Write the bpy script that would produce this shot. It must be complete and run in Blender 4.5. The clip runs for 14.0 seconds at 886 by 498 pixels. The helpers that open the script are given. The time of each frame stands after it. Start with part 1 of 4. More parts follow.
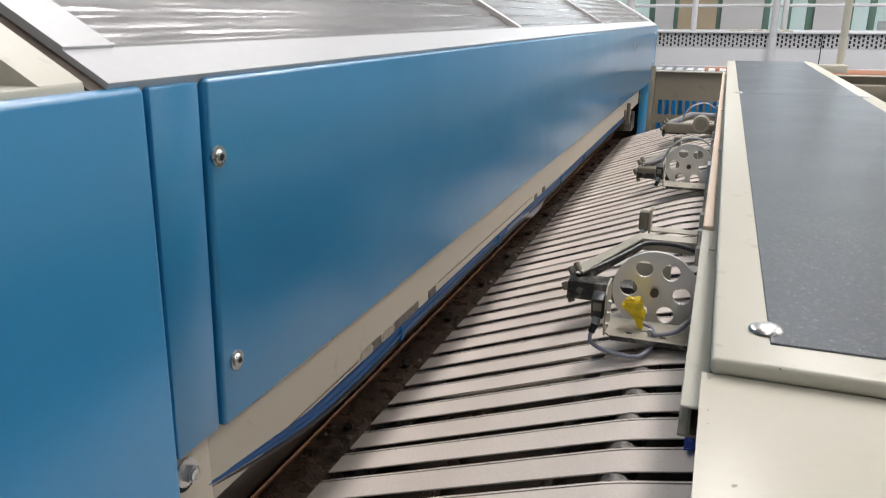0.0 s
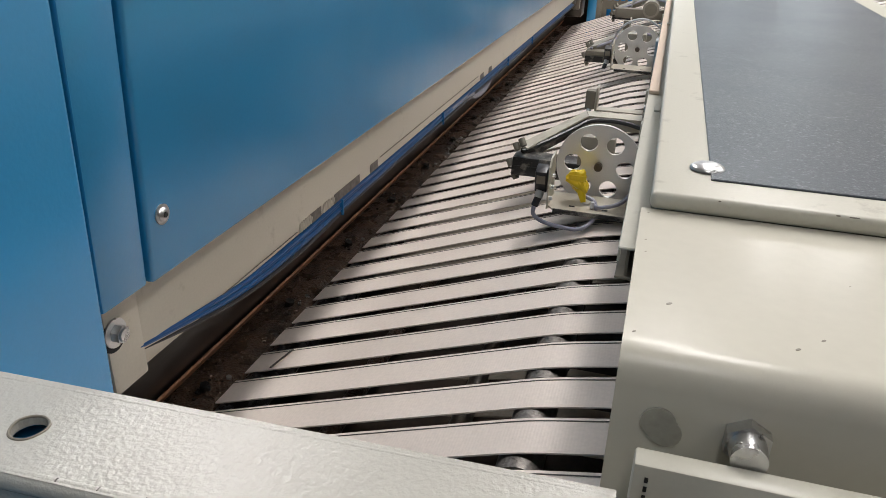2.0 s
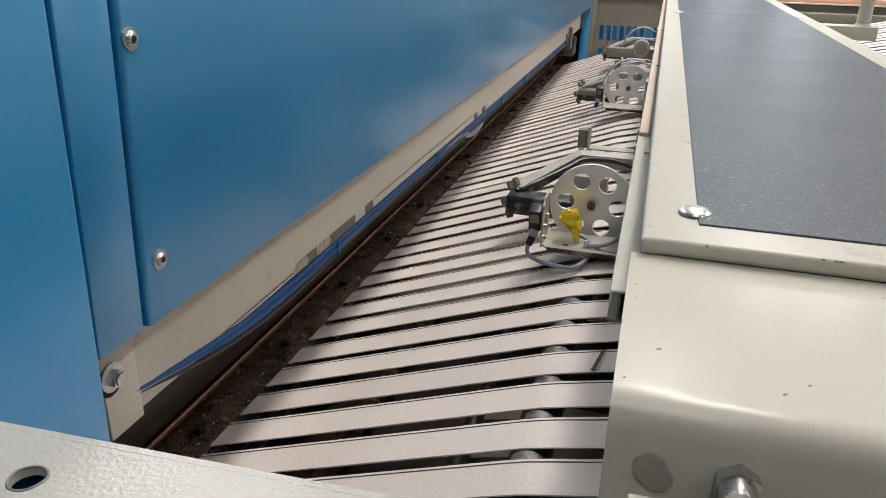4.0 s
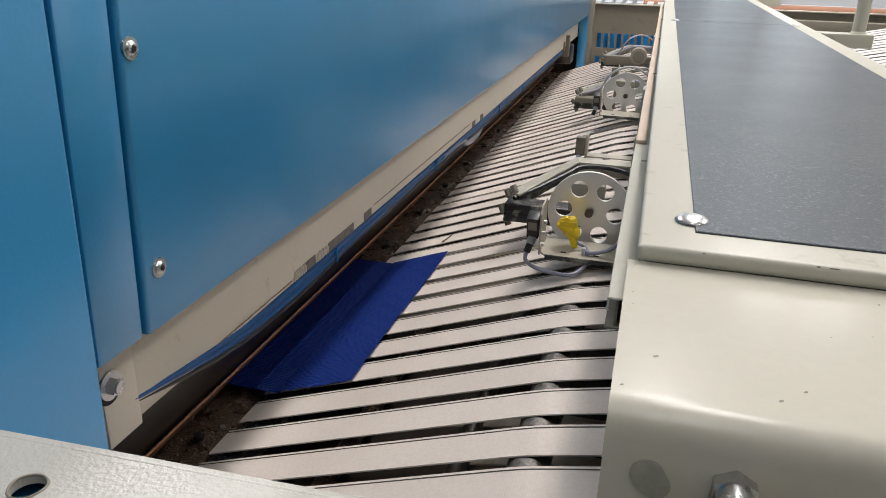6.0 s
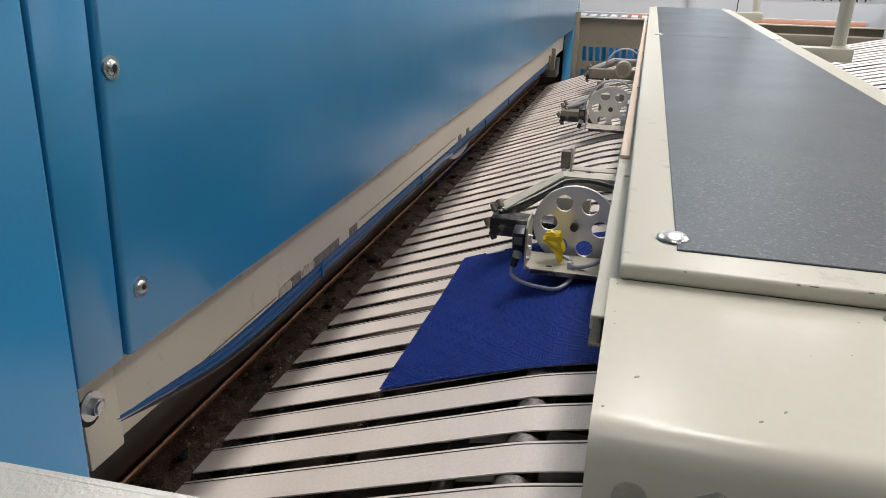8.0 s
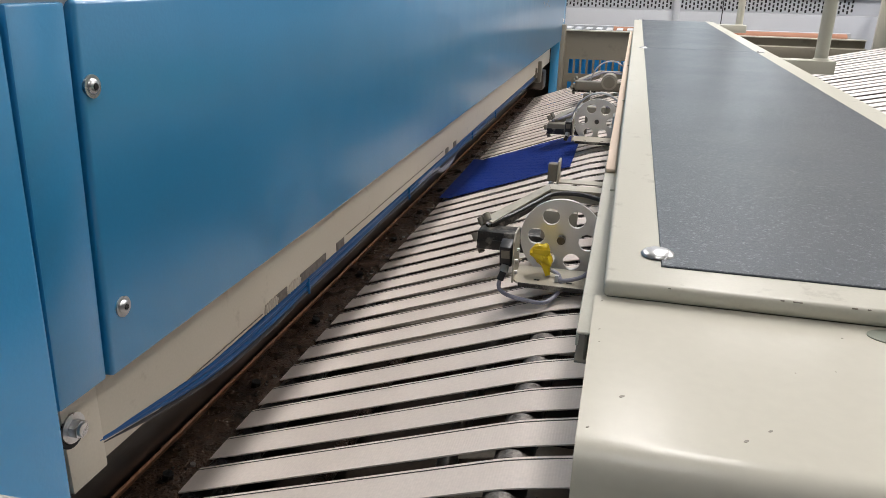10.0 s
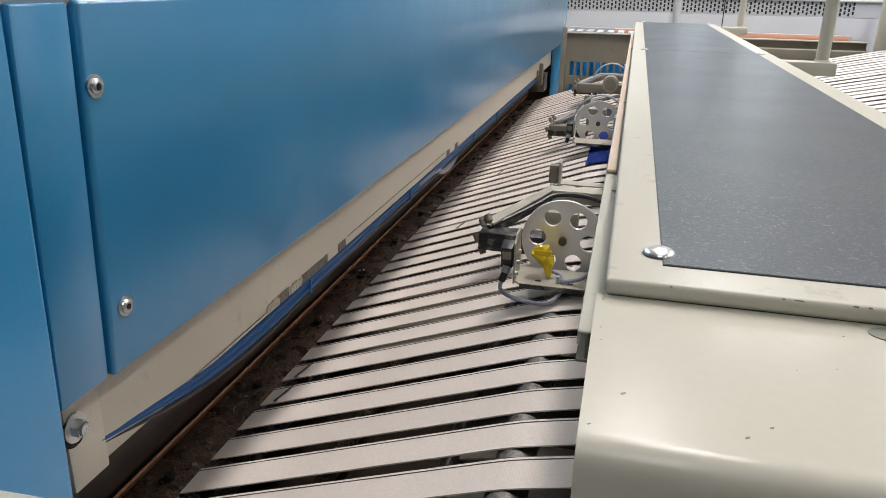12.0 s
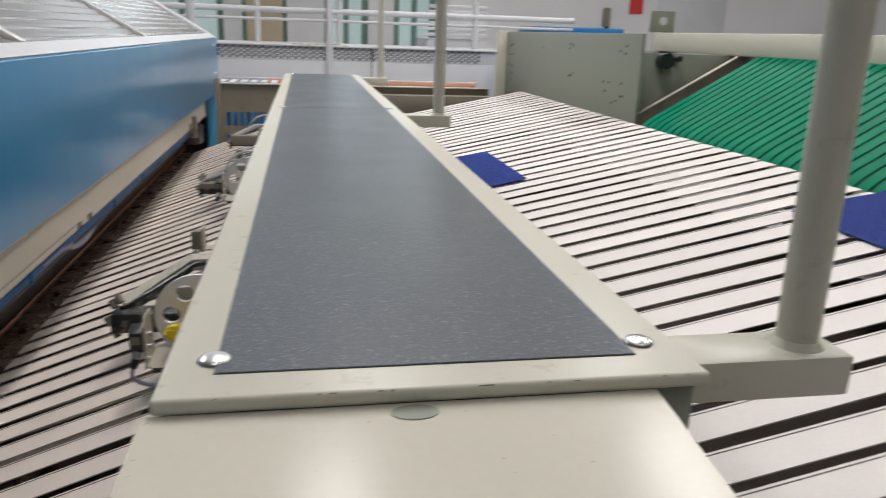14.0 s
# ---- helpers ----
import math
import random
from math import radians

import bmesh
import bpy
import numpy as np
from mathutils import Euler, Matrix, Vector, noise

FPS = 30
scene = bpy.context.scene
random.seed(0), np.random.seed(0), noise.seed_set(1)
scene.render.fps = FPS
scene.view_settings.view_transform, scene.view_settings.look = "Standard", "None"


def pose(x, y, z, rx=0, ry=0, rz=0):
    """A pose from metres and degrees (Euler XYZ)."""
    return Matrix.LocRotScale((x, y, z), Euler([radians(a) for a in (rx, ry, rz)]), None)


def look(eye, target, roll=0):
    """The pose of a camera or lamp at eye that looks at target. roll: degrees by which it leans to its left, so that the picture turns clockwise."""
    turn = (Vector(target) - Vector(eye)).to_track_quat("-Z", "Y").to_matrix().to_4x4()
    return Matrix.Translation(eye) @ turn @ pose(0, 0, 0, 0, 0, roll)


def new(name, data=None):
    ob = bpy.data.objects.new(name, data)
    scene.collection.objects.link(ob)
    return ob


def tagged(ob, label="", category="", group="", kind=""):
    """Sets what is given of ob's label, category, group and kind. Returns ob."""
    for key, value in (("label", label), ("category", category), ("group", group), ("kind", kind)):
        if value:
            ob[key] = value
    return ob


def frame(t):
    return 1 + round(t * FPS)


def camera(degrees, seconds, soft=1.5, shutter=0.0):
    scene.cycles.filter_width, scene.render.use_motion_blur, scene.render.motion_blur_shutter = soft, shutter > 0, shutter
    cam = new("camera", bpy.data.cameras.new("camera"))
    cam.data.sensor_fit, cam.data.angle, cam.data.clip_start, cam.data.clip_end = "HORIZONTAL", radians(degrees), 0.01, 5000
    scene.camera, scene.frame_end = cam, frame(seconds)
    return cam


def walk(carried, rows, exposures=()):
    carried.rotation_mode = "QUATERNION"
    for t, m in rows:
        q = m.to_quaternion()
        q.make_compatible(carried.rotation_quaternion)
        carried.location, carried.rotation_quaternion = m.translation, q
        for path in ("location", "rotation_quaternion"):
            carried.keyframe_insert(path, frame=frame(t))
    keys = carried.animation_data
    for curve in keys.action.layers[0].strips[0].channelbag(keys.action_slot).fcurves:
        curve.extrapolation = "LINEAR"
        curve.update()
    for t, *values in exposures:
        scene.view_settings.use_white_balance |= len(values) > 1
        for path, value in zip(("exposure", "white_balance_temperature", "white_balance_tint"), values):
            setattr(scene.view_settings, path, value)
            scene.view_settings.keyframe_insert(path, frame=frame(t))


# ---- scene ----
cam = camera(61.9, 14.0, soft=0.55, shutter=0.2)
PATH = [
    (0, (-0.01, -0.391, 1.474), (-0.672, 1.399, 0.874), 0.1),
    (0.5, (-0.006, -0.388, 1.443), (-0.575, 1.381, 0.704), 1.5),
    (1, (-0.006, -0.391, 1.435), (-0.542, 1.356, 0.622), 2.1),
    (1.5, (-0.007, -0.378, 1.433), (-0.511, 1.36, 0.581), 1.9),
    (2, (-0.005, -0.382, 1.435), (-0.498, 1.358, 0.58), 1.7),
    (2.5, (-0.003, -0.388, 1.443), (-0.508, 1.363, 0.618), 1.4),
    (3, (-0.003, -0.389, 1.443), (-0.516, 1.371, 0.644), 1.3),
    (3.5, (-0.003, -0.386, 1.443), (-0.51, 1.383, 0.66), 1.3),
    (4, (-0.003, -0.386, 1.443), (-0.498, 1.393, 0.676), 1.4),
    (6.5, (-0.002, -0.388, 1.445), (-0.493, 1.402, 0.701), 1.3),
    (7, (0.0, -0.386, 1.446), (-0.485, 1.41, 0.71), 1.2),
    (7.5, (0.0, -0.383, 1.447), (-0.473, 1.418, 0.718), 1.2),
    (8, (0.0, -0.385, 1.448), (-0.466, 1.423, 0.729), 1.4),
    (10.5, (0.002, -0.381, 1.451), (-0.437, 1.446, 0.767), 1.2),
    (11, (0.002, -0.381, 1.45), (-0.438, 1.447, 0.769), 1.2),
    (11.5, (0.002, -0.384, 1.451), (-0.442, 1.443, 0.77), 1.2),
    (12, (0.002, -0.383, 1.449), (-0.443, 1.444, 0.767), 1.2),
    (12.5, (0.003, -0.377, 1.449), (-0.421, 1.455, 0.768), 1.0),
    (13, (0.004, -0.373, 1.459), (-0.384, 1.47, 0.786), 1.1),
    (13.3, (0.004, -0.38, 1.466), (-0.315, 1.484, 0.814), 1.1),
    (13.5, (0.022, -0.376, 1.467), (-0.178, 1.511, 0.834), 1.3),
    (13.7, (0.045, -0.378, 1.477), (0.035, 1.527, 0.867), 1.1),
    (13.8, (0.062, -0.374, 1.484), (0.166, 1.532, 0.887), 1.2),
    (13.9, (0.075, -0.372, 1.488), (0.306, 1.528, 0.909), 1.6),
    (14, (0.085, -0.376, 1.492), (0.445, 1.51, 0.932), 2.0),
]
EXPOSURES = [(0.0, -0.20), (12.8, -0.20), (14.0, -0.54)]
walk(cam, [(t, look(eye, target, roll)) for t, eye, target, roll in PATH], EXPOSURES)

# ---- light: closed hall with unseen ceiling fixtures ----
world = bpy.data.worlds.new("hall_air")
scene.world = world
world.use_nodes = True
world.node_tree.nodes["Background"].inputs[0].default_value = (0.75, 0.85, 1.0, 1)
world.node_tree.nodes["Background"].inputs[1].default_value = 0.25
LAMP_W = 53.0
WINDOW_W = 14.0
CEIL = 4.2
# x, y, weight: some placed from reflections, others added to brighten surfaces.
LAMPS = [(0.42, 1.60, 1.25), (-2.3, 2.7, 1.05), (-2.2, 4.7, 0.5), (0.24, 3.2, 0.75), (2.6, 1.3, 0.35), (2.6, 3.4, 1.3), (2.6, 5.6, 0.25),
         (1.25, 6.35, 0.20), (1.73, 6.35, 0.15), (5.0, 1.3, 0.2), (5.0, 4.0, 1.2), (0.24, -1.6, 0.38), (2.6, -1.6, 0.15)]


# ---- materials ----
def mat(name, color, rough=0.5, metal=0.0, vary=0.12, scale=6.0, fine=120.0, bump=0.1, dirt=None, dirt_amount=0.0,
        dirt_scale=9.0, stretch=(1, 1, 1), bump_dist=0.001, coat=0.0, per_object=0.0, rough_vary=0.1, spec=0.5):
    m = bpy.data.materials.new(name)
    m.use_nodes = True
    nt = m.node_tree
    b = nt.nodes["Principled BSDF"]
    N, L = nt.nodes.new, nt.links.new
    tc = N("ShaderNodeTexCoord")
    mp = N("ShaderNodeMapping")
    mp.inputs["Scale"].default_value = stretch
    L(tc.outputs["Object"], mp.inputs["Vector"])
    n1 = N("ShaderNodeTexNoise")
    n1.inputs["Scale"].default_value, n1.inputs["Detail"].default_value = scale, 6
    n2 = N("ShaderNodeTexNoise")
    n2.inputs["Scale"].default_value, n2.inputs["Detail"].default_value = fine, 4
    L(mp.outputs[0], n1.inputs["Vector"])
    L(mp.outputs[0], n2.inputs["Vector"])
    add = N("ShaderNodeMath")
    add.operation = "ADD"
    L(n1.outputs[0], add.inputs[0])
    L(n2.outputs[0], add.inputs[1])
    ramp = N("ShaderNodeMapRange")
    ramp.inputs[1].default_value, ramp.inputs[2].default_value = 0.6, 1.4
    ramp.inputs[3].default_value, ramp.inputs[4].default_value = 1 - vary, 1 + vary
    L(add.outputs[0], ramp.inputs[0])
    val = ramp.outputs[0]
    if per_object:
        oi = N("ShaderNodeObjectInfo")
        mr = N("ShaderNodeMapRange")
        mr.inputs[3].default_value, mr.inputs[4].default_value = 1 - per_object, 1 + per_object
        L(oi.outputs["Random"], mr.inputs[0])
        mu = N("ShaderNodeMath")
        mu.operation = "MULTIPLY"
        L(val, mu.inputs[0])
        L(mr.outputs[0], mu.inputs[1])
        val = mu.outputs[0]
    vm = N("ShaderNodeVectorMath")
    vm.operation = "SCALE"
    vm.inputs[0].default_value = color
    L(val, vm.inputs["Scale"])
    col = vm.outputs[0]
    if dirt:
        n3 = N("ShaderNodeTexNoise")
        n3.inputs["Scale"].default_value, n3.inputs["Detail"].default_value = dirt_scale, 8
        n3.inputs["Roughness"].default_value = 0.65
        L(mp.outputs[0], n3.inputs["Vector"])
        r3 = N("ShaderNodeMapRange")
        r3.inputs[1].default_value, r3.inputs[2].default_value = 0.62 - 0.25 * dirt_amount, 0.70
        L(n3.outputs[0], r3.inputs[0])
        mul = N("ShaderNodeMath")
        mul.operation = "MULTIPLY"
        mul.inputs[1].default_value = min(1.0, 0.3 + dirt_amount)
        L(r3.outputs[0], mul.inputs[0])
        mix = N("ShaderNodeMix")
        mix.data_type = "RGBA"
        L(mul.outputs[0], mix.inputs[0])
        L(col, mix.inputs[6])
        mix.inputs[7].default_value = (*dirt, 1)
        col = mix.outputs[2]
    L(col, b.inputs["Base Color"])
    b.inputs["Metallic"].default_value = metal
    b.inputs["Specular IOR Level"].default_value = spec
    b.inputs["Coat Weight"].default_value = coat
    b.inputs["Coat Roughness"].default_value = 0.2
    rr = N("ShaderNodeMapRange")
    rr.inputs[3].default_value, rr.inputs[4].default_value = max(0.02, rough - rough_vary), min(1, rough + rough_vary)
    L(n1.outputs[0], rr.inputs[0])
    L(rr.outputs[0], b.inputs["Roughness"])
    if bump:
        bp = N("ShaderNodeBump")
        bp.inputs["Strength"].default_value, bp.inputs["Distance"].default_value = bump, bump_dist
        L(n2.outputs[0], bp.inputs["Height"])
        L(bp.outputs[0], b.inputs["Normal"])
    return m


def glow(name, color, strength):
    m = bpy.data.materials.new(name)
    m.use_nodes = True
    b = m.node_tree.nodes["Principled BSDF"]
    b.inputs["Base Color"].default_value = (*color, 1)
    b.inputs["Emission Color"].default_value = (*color, 1)
    b.inputs["Emission Strength"].default_value = strength
    return m


def ribbed(m, axis, scale, strength, dist, profile="SIN"):
    """Adds fine woven or rolled ribs to a material, across the given axis."""
    nt = m.node_tree
    b = nt.nodes["Principled BSDF"]
    tc = nt.nodes.new("ShaderNodeTexCoord")
    wv = nt.nodes.new("ShaderNodeTexWave")
    wv.bands_direction, wv.wave_profile = axis, profile
    wv.inputs["Scale"].default_value, wv.inputs["Distortion"].default_value = scale, 0.4
    wv.inputs["Detail Scale"].default_value = 2
    nt.links.new(tc.outputs["Object"], wv.inputs["Vector"])
    bp = nt.nodes.new("ShaderNodeBump")
    bp.inputs["Strength"].default_value, bp.inputs["Distance"].default_value = strength, dist
    nt.links.new(wv.outputs["Fac"], bp.inputs["Height"])
    old = b.inputs["Normal"].links
    if old:
        nt.links.new(old[0].from_socket, bp.inputs["Normal"])
    nt.links.new(bp.outputs[0], b.inputs["Normal"])
    return m


BLUE = mat("blue_powder_coat", (0.013, 0.220, 0.455), 0.40, spec=0.7, vary=0.04, scale=2.0, fine=300, bump=0.22, bump_dist=0.0006, rough_vary=0.03, coat=1.0)
nt = BLUE.node_tree
nt.nodes["Principled BSDF"].inputs["Coat IOR"].default_value = 1.55
wav = nt.nodes.new("ShaderNodeTexNoise")
wav.inputs["Scale"].default_value, wav.inputs["Detail"].default_value = 5.0, 2
wavb = nt.nodes.new("ShaderNodeBump")
wavb.inputs["Strength"].default_value, wavb.inputs["Distance"].default_value = 0.35, 0.018
nt.links.new(nt.nodes["Texture Coordinate"].outputs["Object"], wav.inputs["Vector"])
nt.links.new(wav.outputs[0], wavb.inputs["Height"])
nt.links.new(nt.nodes["Principled BSDF"].inputs["Normal"].links[0].from_socket, wavb.inputs["Normal"])
nt.links.new(wavb.outputs[0], nt.nodes["Principled BSDF"].inputs["Normal"])
CREAM = mat("cream_powder_coat", (0.52, 0.505, 0.43), 0.33, spec=0.28, vary=0.04, scale=3, fine=500, bump=0.10, bump_dist=0.0004,
            dirt=(0.22, 0.20, 0.16), dirt_amount=0.03, dirt_scale=45)
CREAM_GLOSS = mat("glossy_cream_coat", (0.53, 0.51, 0.435), 0.20, vary=0.03, scale=4, fine=160, bump=0.10, bump_dist=0.0004, rough_vary=0.03, spec=0.16)
CREAM_ROUGH = mat("cream_orange_peel_coat", (0.43, 0.42, 0.375), 0.20, vary=0.03, scale=5, fine=420, bump=0.50, bump_dist=0.0008)
OLIVE = mat("grey_green_paint_and_shade", (0.22, 0.238, 0.192), 0.4, vary=0.05, scale=3, fine=300, bump=0.08)
WORNCREAM = mat("worn_cream_paint", (0.34, 0.33, 0.28), 0.5, vary=0.15, scale=40, fine=300, bump=0.2)
TAUPE = mat("taupe_paint_and_shade", (0.20, 0.18, 0.14), 0.45, vary=0.08, scale=4, fine=200, bump=0.08, dirt=(0.06, 0.05, 0.04), dirt_amount=0.2)
MATGREY = mat("grey_anti_slip_sheet", (0.050, 0.062, 0.077), 0.33, vary=0.16, scale=7, fine=700, bump=0.5, bump_dist=0.0006,
              dirt=(0.42, 0.44, 0.46), dirt_amount=0.24, dirt_scale=380, rough_vary=0.07, spec=0.38)
STEEL = mat("zinc_steel", (0.62, 0.62, 0.62), 0.28, 1.0, vary=0.1, scale=30, fine=400, bump=0.1)
ALU = mat("brushed_aluminium", (0.84, 0.83, 0.81), 0.42, 0.8, vary=0.06, scale=20, fine=600, bump=0.08)
DARKSTEEL = mat("oily_dark_steel", (0.10, 0.09, 0.08), 0.32, 0.9, vary=0.3, scale=25, fine=300, bump=0.3, dirt=(0.10, 0.06, 0.03), dirt_amount=0.3)
RUST = mat("greasy_rusted_steel", (0.090, 0.052, 0.032), 0.30, 0.35, vary=0.6, scale=30, fine=260, bump=1.0, bump_dist=0.005,
           dirt=(0.010, 0.008, 0.007), dirt_amount=0.8, dirt_scale=34, rough_vary=0.28)
WORNSTEEL = mat("worn_chipped_steel", (0.24, 0.22, 0.20), 0.5, 0.55, vary=0.5, scale=90, fine=300, bump=0.4, dirt=(0.03, 0.025, 0.02), dirt_amount=0.6, dirt_scale=90)
RUSTEDGE = mat("orange_rust_edge", (0.22, 0.09, 0.035), 0.55, 0.1, vary=0.4, scale=20, fine=200, bump=0.4)
BLACKSTRIP = mat("dark_scraper_plate", (0.034, 0.031, 0.029), 0.36, 0.4, vary=0.35, scale=8, fine=150, bump=0.2, stretch=(1, 0.2, 1),
                 dirt=(0.09, 0.06, 0.04), dirt_amount=0.3)
BLACK = mat("black_plastic", (0.018, 0.018, 0.019), 0.4, vary=0.2, bump=0.1)
GREASE = mat("black_grease", (0.008, 0.008, 0.008), 0.25, vary=0.3, scale=60, bump=0.8, bump_dist=0.003)
# Dark brown for recesses: the shade inside the machines is in this colour.
VOID = mat("machine_inside_shade", (0.050, 0.034, 0.024), 0.7, vary=0.4, scale=10, bump=0.2)
BELT = ribbed(mat("cream_woven_belt", (0.75, 0.665, 0.60), 0.5, vary=0.09, scale=4, fine=260, bump=0.12, bump_dist=0.0006, per_object=0.06,
                  dirt=(0.34, 0.25, 0.20), dirt_amount=0.10, dirt_scale=5, spec=0.35), "X", 110, 0.12, 0.0004)
BELT_2 = ribbed(mat("white_woven_belt", (0.63, 0.595, 0.575), 0.55, vary=0.05, scale=4, fine=260, bump=0.12, bump_dist=0.0006, per_object=0.05,
                    dirt=(0.42, 0.34, 0.29), dirt_amount=0.05, dirt_scale=5, spec=0.35), "X", 110, 0.12, 0.0004)
BELTEDGE = mat("dark_belt_edge_thread", (0.07, 0.06, 0.055), 0.7, bump=0)
LOWBELT = mat("soiled_return_belt", (0.50, 0.43, 0.35), 0.6, vary=0.2, scale=9, per_object=0.3)
GREEN = mat("green_pvc_belt", (0.0, 0.165, 0.090), 0.5, spec=0.06, vary=0.06, scale=8, fine=200, bump=0.1, per_object=0.08)
NAVY = mat("blue_damask_cotton", (0.015, 0.055, 0.36), 0.62, vary=0.10, scale=30, fine=700, bump=0.3, bump_dist=0.0006, spec=0.3)


def damask(m, cell):
    """A basket weave: square blocks whose ribs run crosswise by turns."""
    nt = m.node_tree
    N, L = nt.nodes.new, nt.links.new
    b = nt.nodes["Principled BSDF"]
    tc, ck, mx, bp = N("ShaderNodeTexCoord"), N("ShaderNodeTexChecker"), N("ShaderNodeMix"), N("ShaderNodeBump")
    ck.inputs["Scale"].default_value = 1 / cell
    ck.inputs["Color1"].default_value, ck.inputs["Color2"].default_value = (0, 0, 0, 1), (1, 1, 1, 1)
    flat = N("ShaderNodeVectorMath")
    flat.operation = "MULTIPLY"
    flat.inputs[1].default_value = (1, 1, 0)
    L(tc.outputs["Object"], flat.inputs[0])
    lift = N("ShaderNodeVectorMath")
    lift.inputs[1].default_value = (0, 0, 0.3 * cell)
    L(flat.outputs[0], lift.inputs[0])
    L(lift.outputs[0], ck.inputs["Vector"])
    waves = []
    for axis in ("X", "Y"):
        w = N("ShaderNodeTexWave")
        w.bands_direction = axis
        w.inputs["Scale"].default_value = math.pi / 10 / (cell / 5)
        L(flat.outputs[0], w.inputs["Vector"])
        waves.append(w)
    L(ck.outputs["Fac"], mx.inputs[0])
    L(waves[0].outputs["Fac"], mx.inputs[2])
    L(waves[1].outputs["Fac"], mx.inputs[3])
    bp.inputs["Strength"].default_value, bp.inputs["Distance"].default_value = 0.8, 0.0011
    L(mx.outputs[0], bp.inputs["Height"])
    L(b.inputs["Normal"].links[0].from_socket, bp.inputs["Normal"])
    L(bp.outputs[0], b.inputs["Normal"])
    return m


damask(NAVY, 0.352 / 10 / 2)
WHITETAG = mat("white_care_tag", (0.7, 0.7, 0.72), 0.7)
PEEL = mat("peeling_black_paint", (0.02, 0.019, 0.018), 0.45, vary=0.3, scale=40, bump=0.5, dirt=(0.40, 0.37, 0.31), dirt_amount=0.46, dirt_scale=48)
GRIMYCREAM = mat("grimy_cream_paint", (0.47, 0.43, 0.35), 0.38, vary=0.10, scale=14, fine=400, bump=0.1, dirt=(0.15, 0.11, 0.07), dirt_amount=0.28, dirt_scale=26)
YELLOW = mat("yellow_tape", (0.80, 0.58, 0.02), 0.35, vary=0.08, scale=60, bump=0.3)
CABLEGREY = mat("grey_cable", (0.27, 0.27, 0.33), 0.4, bump=0)
CABLEBLUE = mat("blue_cable", (0.003, 0.075, 0.24), 0.4, vary=0.1, bump=0)
TRIMCREAM = mat("warm_cream_paint", (0.58, 0.53, 0.435), 0.36, vary=0.05, scale=4, fine=400, bump=0.08, dirt=(0.30, 0.25, 0.18), dirt_amount=0.06, dirt_scale=30)
RUBBER = mat("black_rubber", (0.012, 0.012, 0.013), 0.28, vary=0.3, scale=30, bump=0.15)
WOOD = mat("pale_wood_strip", (0.66, 0.52, 0.40), 0.5, vary=0.15, scale=10, fine=90, stretch=(1, 0.08, 1), bump=0.1)
WHITE = mat("white_paint", (0.52, 0.53, 0.55), 0.4, vary=0.04, bump=0.05)
WALLPAINT = mat("wall_paint", (0.66, 0.66, 0.67), 0.7, vary=0.05, scale=1.5, bump=0.1)
CONCRETE = mat("painted_concrete_floor", (0.30, 0.30, 0.29), 0.5, vary=0.15, scale=2)
HOLE = mat("dark_hole", (0.012, 0.012, 0.012), 0.8, bump=0)
BROWNROLL = mat("brown_roller_cloth", (0.33, 0.155, 0.09), 0.7, vary=0.2, scale=20, stretch=(0.2, 1, 1))
PANE = ribbed(mat("ribbed_reflective_sheet", (0.66, 0.655, 0.66), 0.20, 0.40, vary=0.10, scale=3, fine=40, bump=0.3, bump_dist=0.002, stretch=(3, 0.7, 3)),
              "X", 11, 0.5, 0.004)
LIGHT = glow("lamp_diffuser", (1.0, 0.97, 0.93), 6.0)
DAY = glow("daylight_backdrop", (0.72, 0.86, 0.84), 0.50)
SIGNRED = mat("red_sign", (0.55, 0.03, 0.03), 0.4)
BLUEDARK = mat("blue_plastic", (0.01, 0.16, 0.42), 0.4)
GREENFRAME = mat("green_frame", (0.16, 0.27, 0.22), 0.5)
TAN = mat("tan_blind", (0.48, 0.40, 0.28), 0.7)

gl = bpy.data.materials.new("window_glass")
gl.use_nodes = True
gb = gl.node_tree.nodes["Principled BSDF"]
gb.inputs["Transmission Weight"].default_value, gb.inputs["Roughness"].default_value, gb.inputs["IOR"].default_value = 1.0, 0.02, 1.1
GLASS = gl
# Colour for unseen walls, set dark to hold back bounce and lid reflections.
WALLDIM = mat("unseen_wall_darkened", (0.20, 0.18, 0.16), 0.7, vary=0.12, scale=1.5, bump=0.1)


# ---- mesh helpers ----
def box(bm, x0, x1, y0, y1, z0, z1, bevel=0.0, seg=2):
    r = bmesh.ops.create_cube(bm, size=1, matrix=Matrix.LocRotScale(((x0 + x1) / 2, (y0 + y1) / 2, (z0 + z1) / 2), None, (abs(x1 - x0), abs(y1 - y0), abs(z1 - z0))))
    if bevel:
        es = list({e for v in r["verts"] for e in v.link_edges})
        bmesh.ops.bevel(bm, geom=es, offset=bevel, segments=seg, affect="EDGES", profile=0.5)
    return bm


def boxm(*a, **k):
    return box(bmesh.new(), *a, **k)


def cyl(bm, p, q, r, r2=None, seg=20):
    p, q = Vector(p), Vector(q)
    d = q - p
    m = Matrix.Translation((p + q) / 2) @ d.to_track_quat("Z", "Y").to_matrix().to_4x4()
    bmesh.ops.create_cone(bm, cap_ends=True, segments=seg, radius1=r, radius2=r if r2 is None else r2, depth=d.length, matrix=m)
    return bm


def cylm(*a, **k):
    return cyl(bmesh.new(), *a, **k)


